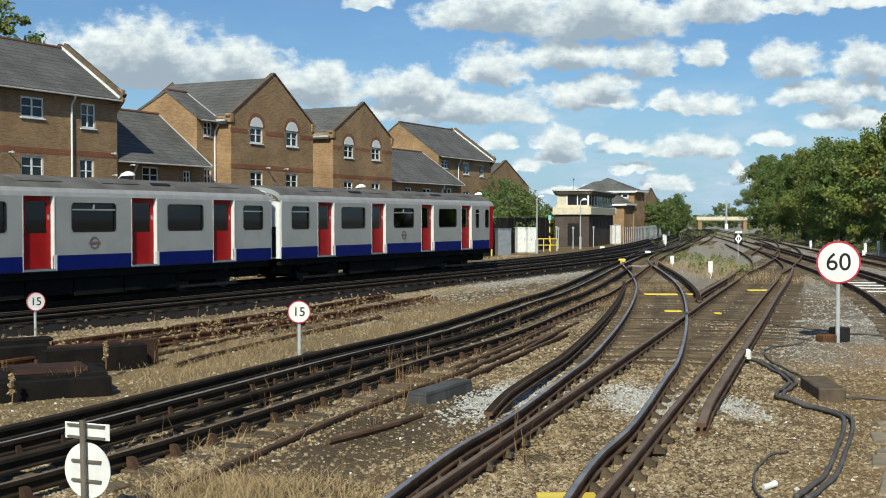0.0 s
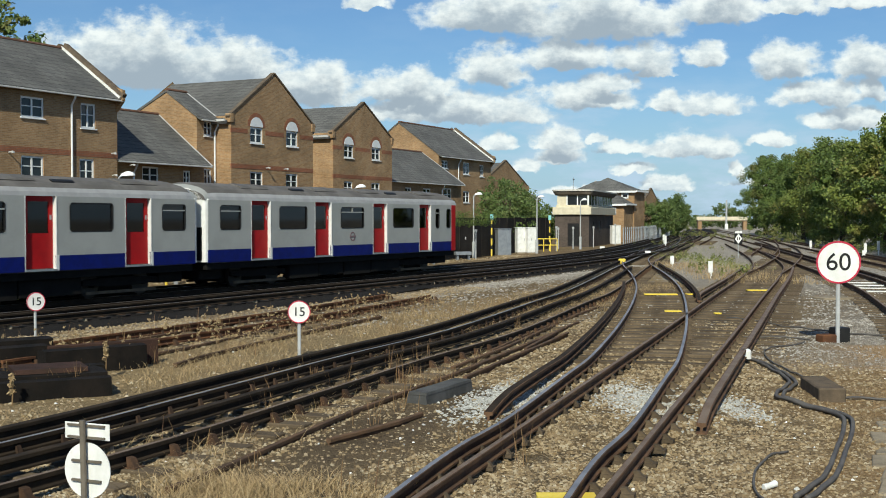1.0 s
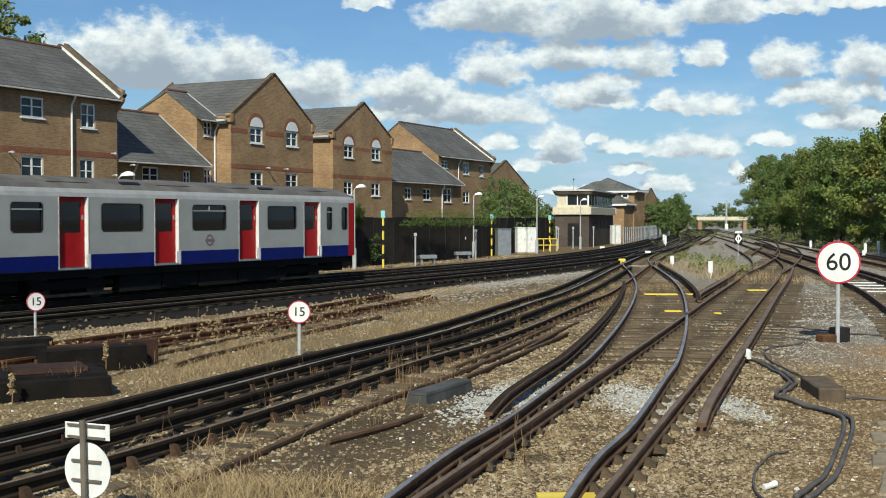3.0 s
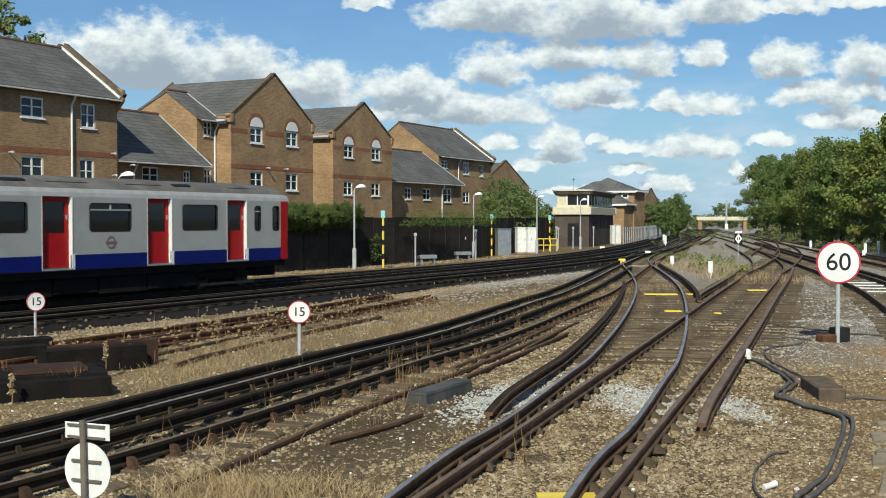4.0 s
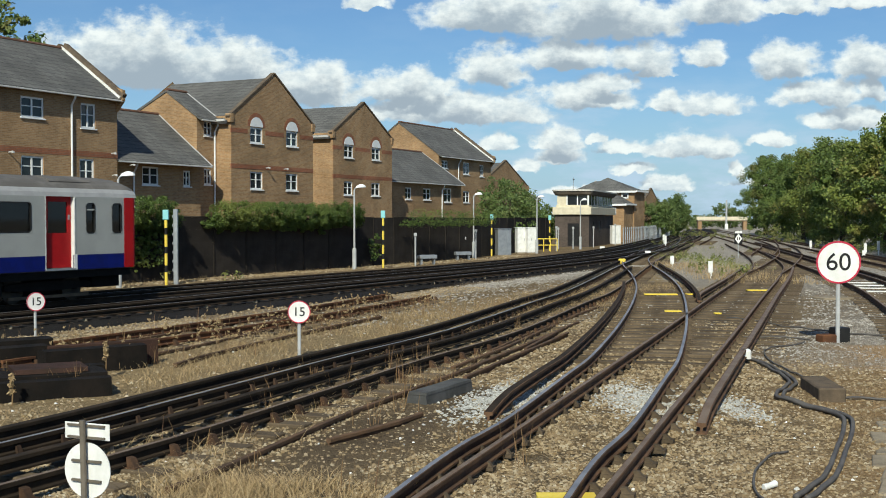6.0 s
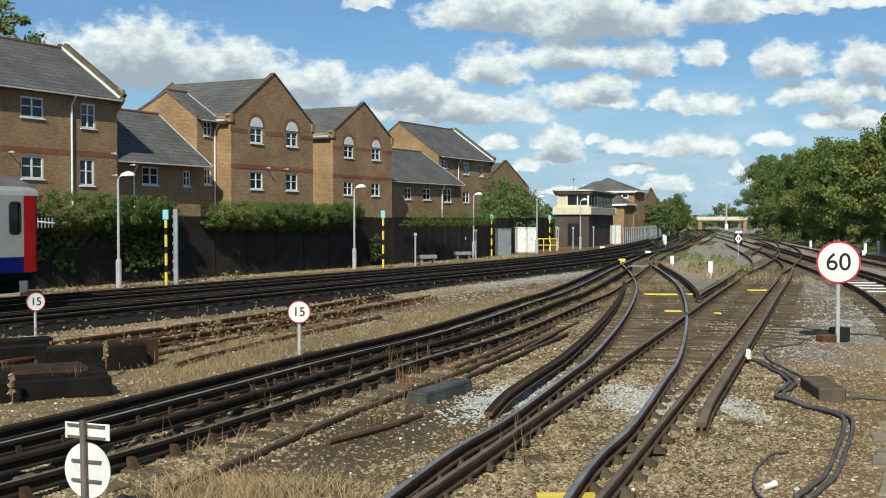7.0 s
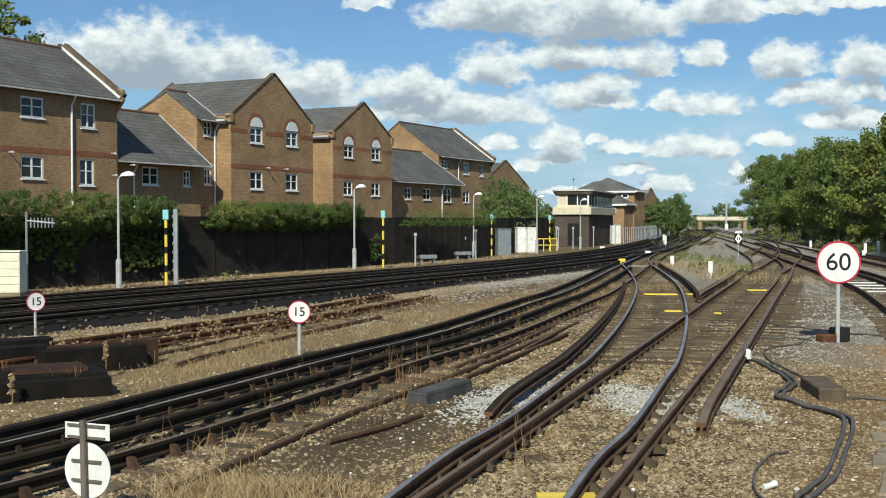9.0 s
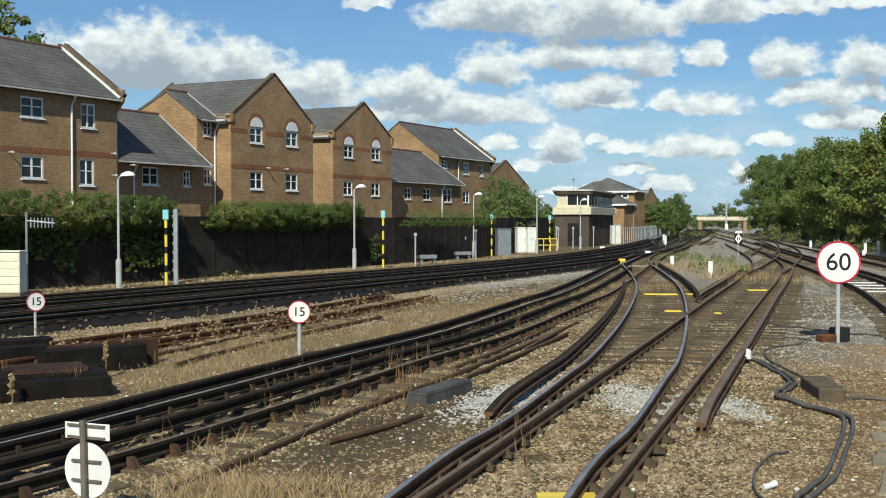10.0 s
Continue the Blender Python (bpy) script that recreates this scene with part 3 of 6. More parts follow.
# line through the middle, with centre and outer conductor rails
T1 = [(-9.4, 0.5), (-6.9, 6.3), (-4.05, 12.1), (-2.4, 16.4), (-1.1, 20.0), (.93, 25.2), (3.48, 33.9), (4.8, 38.3), (6.85, 46.8), (10.15, 61.0), (14.8, 80), (28, 133), (58, 285)]
track("track with grimy rails on rusty chairs and timber sleepers", T1, M["rail_black"], M["rail_shine"], (2, 66), near_head=M["rail_dull"],
      extra=((-1.25, 0.045, 0, 88, 0), (0.0, 0.03, 0, 62, 0)))
# line that bears off the turnout, rails polished by traffic
T2 = [(-1.2, 3.5), (-.45, 7.0), (.27, 9.85), (.85, 11.9), (1.52, 13.8), (2.62, 17.6), (3.43, 20.5), (4.9, 26.9), (6.45, 34.5), (7.78, 42.0), (9.0, 50.6), (10.6, 63.5), (12.6, 74.5), (17.4, 94)]
track("diverging track with polished curved rails", T2, M["rail_side"], M["rail_shine"], (6, 46), step=0.6, sunk=18, third=M["rail_black"], seat=CHAIR_BROWN,
      extra=((-1.2, 0.04, 11.7, 42, 1.6), (1.2, 0.04, 33, 62, 1.6)))
# straight dull line of the same turnout
T3 = [(-2.3, 1.5), (-.22, 7.7), (.47, 9.7), (2.3, 15.2), (5.75, 25.6), (9.2, 36.1), (13.8, 50), (17.4, 62), (21.6, 80), (29.0, 116)]
track("straight track with dull brown rails", T3, M["rail_side"], M["rail_dull"], (6, 60), mesh=LONG_TIMBER, sunk=22, third=M["rail_dull"], seat=CHAIR_BROWN,
      extra=((1.17, 0.04, 14.2, 60, 1.4), (-1.2, 0.04, 36, 62, 1.2)))
# two lines by the trees
T4 = [(4.7, 4), (10.0, 22), (13.1, 32.3), (16.1, 43.9), (20.7, 66.5), (33.5, 133), (62, 290)]
track("track by the trees with brown rails", T4, M["rail_side"], M["rail_dull"], (20, 80), chairs=False, extra=((1.2, 0.04, 20, 120, 0),))
track("track along the wood with brown rails", [(x + 4.4, y) for x, y in T4], M["rail_side"], M["rail_dull"], (30, 90), chairs=False,
      extra=((1.2, 0.04, 20, 120, 0),))
# the two running lines before the fence; the coaches run on the further one
RUN_AT, RUN_WAY = Vector((-24.52, 10.67)), Vector((.469, .883)).normalized()


def run(a):
    """The centre of the further line, a metres along it."""
    p = RUN_AT + RUN_WAY * a
    return p + Vector((-.883, .469)) * (0.0009 * max(a - 48, 0) ** 2)


T5 = [run(a) for a in (-45, -30, -15, 0, 14, 28, 42, 55)] + [Vector(p) for p in ((6.9, 72), (11.9, 86), (16.6, 102), (21.2, 120), (26.0, 139), (35.5, 176), (54, 248), (67, 300))]
track("running line with dark oily rails and sleepers", T5, M["rail_black"], M["rail_shine"], (45, 120), SLEEPER_DARK, False,
      extra=((-1.25, 0.045, 0, 190, 0), (0, 0.03, 0, 190, 0)))
T5_FINE = smooth_path(T5, 6.0)


def near_gap(a):
    """Distance between the centres of the two running lines, a metres from the first point."""
    return max(3.55 - 0.018 * max(a - 70, 0), 2.9)


T6 = [side_of(T5_FINE, near_gap(6.0 * k))[k] for k in range(44)]
track("near running line with dark oily rails on chairs", T6, M["rail_black"], M["rail_shine"], (45, 120), SLEEPER_DARK, True,
      extra=((1.25, 0.045, 0, 190, 0), (0, 0.03, 0, 190, 0)))
# dead siding in the weeds
T9 = [tuple(s * U + v * V) for s, v in ((14.0, 16.4), (18, 16.5), (25, 16.9), (33, 18.0))]
track("disused siding with flaking rusty rails", T9, M["rail_rusty"], M["rail_rusty"], (0, 26), pitch=0.75)

# crossovers of the far junction
for pts in ([(10.6, 63.5), (13.8, 76), (19.0, 96), (25.6, 122), (33, 152)], [(14.2, 78), (18.8, 97), (26.2, 128), (35, 165)], [(13.9, 50.5), (18.4, 63), (25.2, 84), (32.4, 112), (44, 165)],
            [(21.8, 79), (24.6, 88), (29.4, 104), (37, 132)], [(24, 112), (33, 146), (50, 215)]):
    track("far crossover track with brown rails", pts, M["rail_side"], M["rail_dull"], (4, 26), LONG_TIMBER, False, step=1.2)


def ballast_bed():
    """The raised bed of dark ballast under the two running lines."""
    s = Shape()
    rings = []
    for k in range(len(T5_FINE)):
        wide = 6.0 - 2.0 * min(1, max(0, (k * 6.0 - 77) / 11))
        rings.append([(*side_of(T5_FINE, o)[k], z) for o, z in ((-2.7, -.27), (-1.8, -.195), (wide, -.195), (wide + .7, -.27))])
    s.loft(rings, 0, closed=False)
    m = material("oily_ballast", (.009, .0075, .006), (.016, .013, .010), 0.95, scale=1.0, fine=22, bump=1.0, grain=0.6, coords="Position")
    return tagged(part("ballast_bed", s, m), "dark oily ballast under the running lines", "ballast", kind="structure")


ballast_bed()


# ---- houses ----
def wall_front(s, x0, x1, z0, z1, y, holes, reveal=0.1):
    """A wall face at y with openings (x0, x1, z0, z1) and their reveals."""
    xs = sorted({x0, x1, *(h[0] for h in holes), *(h[1] for h in holes)})
    zs = sorted({z0, z1, *(h[2] for h in holes), *(h[3] for h in holes)})
    for a, b in zip(xs, xs[1:]):
        for c, d in zip(zs, zs[1:]):
            mx, mz = (a + b) / 2, (c + d) / 2
            if not any(h[0] < mx < h[1] and h[2] < mz < h[3] for h in holes):
                s.face([(a, y, c), (b, y, c), (b, y, d), (a, y, d)])
    for a, b, c, d in holes:
        r = y + reveal
        for p, q in (((a, c), (b, c)), ((b, c), (b, d)), ((b, d), (a, d)), ((a, d), (a, c))):
            s.face([(p[0], y, p[1]), (q[0], y, q[1]), (q[0], r, q[1]), (p[0], r, p[1])])


def window(parent, a, b, c, d, y, arch=False):
    """A white casement in an opening: frame with bars, panes and sill; over it a white half-round panel in a red brick arch."""
    w = part("window", Shape(), M["upvc"], parent)
    f, t, mid = Shape(), 0.085, (a + b) / 2
    for p in ((a, a + t, c, d), (b - t, b, c, d), (a + t, b - t, c, c + t), (a + t, b - t, d - t, d), (mid - 0.04, mid + 0.04, c + t, d - t)):
        f.box(p[0], p[1], y + 0.045, y + 0.10, p[2], p[3])
    zt = c + (d - c) * 0.55
    for p in ((a + t, mid - 0.04), (mid + 0.04, b - t)):
        f.box(p[0], p[1], y + 0.05, y + 0.095, zt - 0.022, zt + 0.022)
    part("frame", f, M["upvc"], w)
    for p, q in ((a + t, mid - 0.04), (mid + 0.04, b - t)):
        g = Shape()
        g.box(p, q, y + 0.085, y + 0.092, c + t, d - t)
        part("pane", g, M["pane"], w)
    s = Shape()
    s.box(a - 0.05, b + 0.05, y - 0.07, y + 0.05, c - 0.07, c, bevel=0.01)
    part("sill", s, M["upvc"], w)
    if arch:
        r, n = (b - a) / 2, 14
        p = Shape()
        ring = [(mid + r * math.cos(math.pi * k / n), d + 0.03 + r * 0.92 * math.sin(math.pi * k / n)) for k in range(n + 1)]
        p.loft([[(x, y - 0.03, z) for x, z in ring], [(x, y + 0.02, z) for x, z in ring]], 0, True, True)
        part("arch_panel", p, M["upvc"], w, "white half-round panel")
        q = Shape()
        angles = [math.pi * k / n for k in range(n + 1)]
        o = [[(mid + k * math.cos(t), d + 0.03 + k * 0.95 * math.sin(t)) for t in angles] for k in (r + 0.02, r + 0.24)]
        q.loft([[(x, y - 0.015, z) for x, z in o[0]], [(x, y - 0.015, z) for x, z in o[1]], [(x, y + 0.03, z) for x, z in o[1]]], 0, closed=False)
        part("brick_arch", q, M["brick_red"], w, "red brick arch")
    return w


def slab(s, quad, thick):
    """A roof plane with thickness, from four corners in order."""
    n = (Vector(quad[1]) - Vector(quad[0])).cross(Vector(quad[3]) - Vector(quad[0])).normalized()
    n = n if n.z > 0 else -n
    s.loft([quad, [tuple(Vector(p) + n * thick) for p in quad]], 0, True, True)


def house(label, s0, s1, v0, v1, ze, zr, across=False, holes=(), parapet=False, bands=(), ridge=None, pipes=(), zb=-0.3, gutter=True, group="terrace houses", hip=0.0, over=0.3):
    """A brick house block in yard coordinates. across: the gable faces the line, else its eaves do.
    holes: (from, to, bottom, top, arch)."""
    h = thing("house", YARD, label, "house", group)
    w = Shape()
    rects = [q[:4] for q in holes]
    wall_front(w, s0, s1, zb, ze, v0, rects)
    vm, sm = ridge or (v0 + v1) / 2, (s0 + s1) / 2
    w.face([(s0, v1, zb), (s1, v1, zb), (s1, v1, ze), (s0, v1, ze)])
    for s in (s0, s1):
        w.face([(s, v0, zb), (s, v1, zb), (s, v1, ze), (s, v0, ze)])
    r = Shape()
    if across:
        for v in (v0, v1):
            w.face([(s0, v, ze), (s1, v, ze), (sm, v, zr)])
        for a, b in ((s0 - 0.3, sm), (s1 + 0.3, sm)):
            k = (zr - ze) / abs(sm - s0)
            slab(r, [(a, v0 + 0.12, ze - 0.3 * k - .27), (b, v0 + 0.12, zr - .27), (b, v1, zr - .27), (a, v1, ze - 0.3 * k - .27)], 0.12)
        c = Shape()
        for a, b in ((s0 - 0.22, sm), (s1 + 0.22, sm)):
            k = (zr - ze) / abs(sm - s0)
            slab(c, [(a, v0 - 0.05, ze - 0.22 * k + 0.05), (b, v0 - 0.05, zr + 0.05), (b, v0 + 0.2, zr + 0.05), (a, v0 + 0.2, ze - 0.22 * k + 0.05)], 0.09)
        part("gable_coping", c, M["coping"], h)
        c = Shape()
        for a, b in ((s0, sm), (s1, sm)):
            slab(c, [(a, v0 + 0.02, ze - .28), (b, v0 + 0.02, zr - .28), (b, v0 + 0.17, zr - .28), (a, v0 + 0.17, ze - .28)], 0.27)
        part("gable_upstand", c, M["brick"], h)
        for a in (s0, s1):
            c = Shape()
            c.box(a - 0.17, a + 0.17, v0 - 0.07, v0 + 0.3, ze - 0.38, ze + 0.12, bevel=0.02)
            part("kneeler", c, M["brick"], h)
        if gutter:
            for a in (s0 - 0.36, s1 + 0.22):
                c = Shape()
                c.box(a, a + 0.13, v0 + 0.2, v1, ze - 0.34, ze - 0.2, bevel=0.02)
                part("gutter", c, M["gutter"], h)
    else:
        k = (zr - ze) / (vm - v0)
        if hip:
            q = [(s0 - .3, v0 - .3, ze - .1), (s1 + .3, v0 - .3, ze - .1), (s1 + .3, v1 + .3, ze - .1), (s0 - .3, v1 + .3, ze - .1)]
            a, b = (s0 + hip, vm, zr), (s1 - hip, vm, zr)
            for f in ([q[0], q[1], b, a], [q[2], q[3], a, b], [q[3], q[0], a], [q[1], q[2], b], q):
                r.face(f)
            c = Shape()
            c.box(s0 - .32, s1 + .32, v0 - .42, v0 - .3, ze - .14, ze + .06)
            part("gutter", c, M["upvc"], h)
            part("wall", w, M["brick"], h)
            part("roof", r, M["slate"], h, "hipped slate roof")
            for a, b, c_, d, arch in holes:
                window(h, a, b, c_, d, v0, arch)
            return h
        for s in (s0, s1):
            w.face([(s, v0, ze), (s, v1, ze), (s, vm, zr)])
        e = s1 - 0.1 if parapet else s1 + 0.06
        slab(r, [(s0 - 0.05, v0 - over, ze - over * k), (e, v0 - over, ze - over * k), (e, vm, zr), (s0 - 0.05, vm, zr)], 0.12)
        slab(r, [(s0 - 0.05, v1 + over, ze - over * k), (e, v1 + over, ze - over * k), (e, vm, zr), (s0 - 0.05, vm, zr)], 0.12)
        c = Shape()
        c.box(s0, s1 + 0.05, v0 - over - .12, v0 - over + .01, ze - over * k - .02, ze - over * k + .07, bevel=0.02)
        part("gutter", c, M["gutter"], h, "pale plastic gutter")
        c = Shape()
        c.tube([(s0, vm, zr + 0.13), (e, vm, zr + 0.13)], 0.10, 8)
        part("ridge_tiles", c, M["ridge"], h)
        c = Shape()
        for vv in (v0 - over - .04, v1 + over + .04):
            kk = (over + .04) * k
            edge = 0.12 if parapet else 0.0
            slab(c, [(s1 - edge, vv, ze - kk + 0.1), (s1 + 0.14, vv, ze - kk + 0.1), (s1 + 0.14, vm, zr + 0.1), (s1 - edge, vm, zr + 0.1)], 0.34 if parapet else 0.05)
        part("verge_parapet" if parapet else "verge", c, M["coping"] if parapet else M["gutter"], h)
        if parapet:
            c = Shape()
            slab(c, [(s1 - 0.19, v0 - 0.3, ze - 0.3 * k + 0.13), (s1 - 0.125, v0 - 0.3, ze - 0.3 * k + 0.13), (s1 - 0.125, vm, zr + 0.13), (s1 - 0.19, vm, zr + 0.13)], 0.12)
            part("lead_flashing", c, M["white"], h, "pale mortar flashing")
            c = Shape()
            c.loft([[(s1 - 0.1, v0 - 0.45, ze - 0.15), (s1 + 0.1, v0 - 0.45, ze - 0.15), (s1 + 0.1, v0 - 0.45, ze + 0.35), (s1 - 0.1, v0 - 0.45, ze + 0.35)],
                    [(s1 - 0.1, v0 + 0.02, ze - 0.7), (s1 + 0.1, v0 + 0.02, ze - 0.7), (s1 + 0.1, v0 + 0.02, ze + 0.5), (s1 - 0.1, v0 + 0.02, ze + 0.5)]], 0, True, True)
            part("kneeler", c, M["brick"], h)
    part("wall", w, M["brick"], h)
    part("roof", r, M["slate"], h, "grey slate roof")
    for z0, z1 in bands:
        edges = sorted([s0 - 0.01, s1 + 0.01] + [x for q in holes if q[2] < z1 and q[3] + (0.8 if q[4] else 0) > z0 for x in (q[0] - 0.25, q[1] + 0.25)])
        for a, b in zip(edges[::2], edges[1::2]):
            c = Shape()
            c.box(a, b, v0 - 0.012, v0 + 0.05, z0, z1)
            part("brick_band", c, M["brick_red"], h, "red brick band")
    for a, b, c, d, arch in holes:
        window(h, a, b, c, d, v0, arch)
    for s, z0, z1 in pipes:
        c = Shape()
        c.tube([(s, v0 - 0.34, z1 + 0.06), (s, v0 - 0.30, z1 - 0.1), (s, v0 - 0.08, z1 - 0.45), (s, v0 - 0.07, z0)], 0.05, 8)
        part("downpipe", c, M["upvc"], h, "white downpipe")
    return h


house("brown brick house with slate roof and brick parapet", 27, 43, 40, 47, 8.30, 10.78, parapet=True, pipes=((39.95, 0, 8.1),), bands=((5.35, 5.6),), ridge=43.5,
      holes=((37.0, 38.35, 6.92, 7.85, 0), (40.6, 41.55, 6.68, 7.85, 0), (37.0, 38.3, 4.2, 5.22, 0), (40.5, 41.45, 3.98, 5.24, 0), (31.5, 32.8, 6.92, 7.85, 0), (31.5, 32.8, 4.2, 5.22, 0)))
house("low brick link house with slate roof", 43.1, 50.2, 40.75, 46.8, 5.74, 8.1, pipes=((44.9, 0, 5.2),), ridge=43.75, over=0.7,
      holes=((45.6, 46.85, 4.15, 5.1, 0), (48.8, 49.4, 4.15, 5.0, 0)))
house("brick house set back beside the gable", 50.35, 51.95, 41.1, 46.3, 8.0, 9.45, parapet=False, holes=((50.95, 51.65, 7.0, 7.85, 0), (50.95, 51.6, 4.3, 5.2, 0)), ridge=43.2, pipes=((51.8, 0, 7.7),))
house("tall gabled brick house with arched windows", 51.95, 60.1, 40, 47.6, 8.15, 10.85, across=True, bands=((5.25, 5.5), (7.25, 7.5)),
      holes=((53.7, 54.9, 6.74, 7.65, 1), (57.25, 58.45, 6.74, 7.65, 1), (53.7, 54.9, 4.1, 5.12, 0), (57.2, 58.45, 4.1, 5.12, 0)))
house("gabled brick house with arched windows", 66.3, 74.3, 42.5, 52, 8.25, 10.55, across=True, bands=((5.2, 5.45), (7.15, 7.4)),
      holes=((67.7, 68.9, 6.62, 7.5, 1), (71.4, 72.6, 6.62, 7.5, 1), (67.65, 68.8, 4.05, 5.0, 0), (71.35, 72.55, 4.05, 5.0, 0)))
house("low brick house with slate roof", 74.45, 89.8, 44.5, 52.3, 5.45, 8.15, pipes=((86.1, 0, 5.2),), ridge=48.4,
      holes=((79.9, 80.9, 3.95, 4.9, 0), (82.9, 84.2, 3.95, 4.9, 0), (86.6, 88.0, 3.8, 5.0, 0)))
house("brick house with slate roof and pale verge", 90.4, 101.3, 47, 55, 8.05, 10.95, parapet=True, pipes=((94.2, 5.6, 7.8),), ridge=51.0,
      holes=((91.0, 92.2, 6.9, 7.6, 0), (95.3, 96.6, 6.5, 7.6, 0), (98.8, 99.7, 6.4, 7.5, 0), (95.3, 96.6, 3.9, 4.95, 0)))
house("gabled brick house behind the bush", 105.5, 117.5, 50, 60, 5.9, 8.5, across=True)
house("brick house with dark tiled roof further on", 112, 128, 58, 66, 4.1, 5.6, ridge=62)


# ---- boundary fence ----
def fence():
    f = thing("fence", YARD, "tall dark creosoted board fence along the line", "fence", kind="structure")
    pts = smooth_path([(8, 33.4), (20, 33.1), (34, 33.0), (52, 33.1), (67, 33.7), (76, 35.0), (97.5, 39.0)], 2.4)
    post = Shape()
    post.box(-0.06, 0.06, -0.03, 0.05, -0.4, 2.5, bevel=0.01)
    post = post.mesh("post", M["fence"])
    length = 2.4
    boards = Shape()
    n = 5
    for k in range(n):
        z0 = -0.3 + k * 2.75 / n
        boards.box(0.05, length - 0.05, 0.0, 0.045, z0 + 0.0008, z0 + 2.75 / n - 0.0008)
    boards.box(0.0, length, -0.008, 0.055, 2.45, 2.5)
    boards = boards.mesh("panel", M["fence"])
    for a, b in zip(pts, pts[1:]):
        turn = math.degrees(math.atan2(b.y - a.y, b.x - a.x))
        z = random.uniform(-0.03, 0.03)
        for name, me in (("post", post), ("panel", boards)):
            o = part(name, me, None, f)
            o.matrix_local = pose(a.x, a.y, z, 0, 0, turn)


fence()


# ---- coaches ----
def coach_openings(cab):
    """(centre, half width, kind) along a coach, counted from its cab or near end."""
    if cab:
        return [(0.86, .21, "cab"), (1.94, .19, "slit"), (3.13, .53, "door"), (5.07, .90, "big"), (7.05, .55, "door"), (9.2, .88, "hopper"),
                (11.32, .55, "door"), (13.3, .90, "big"), (15.3, .55, "door"), (17.02, .58, "hopper_small")]
    return [(1.2, .57, "hopper_small"), (2.85, .55, "door"), (4.8, .88, "big"), (6.75, .55, "door"), (8.88, .90, "hopper"), (11.0, .55, "door"),
            (13.0, .88, "big"), (14.95, .55, "door"), (16.95, .57, "hopper_small")]


BOGIES = (-3.2, -14.9)
ROOF = [(y, 3.05 + rise * 1.11) for y, rise in ((-1.43, 0), (-1.40, .11), (-1.33, .22), (-1.20, .33), (-.95, .44), (-.6, .52), (-.25, .56),
                                                (.25, .56), (.6, .52), (.95, .44), (1.20, .33), (1.33, .22), (1.40, .11), (1.43, 0))]


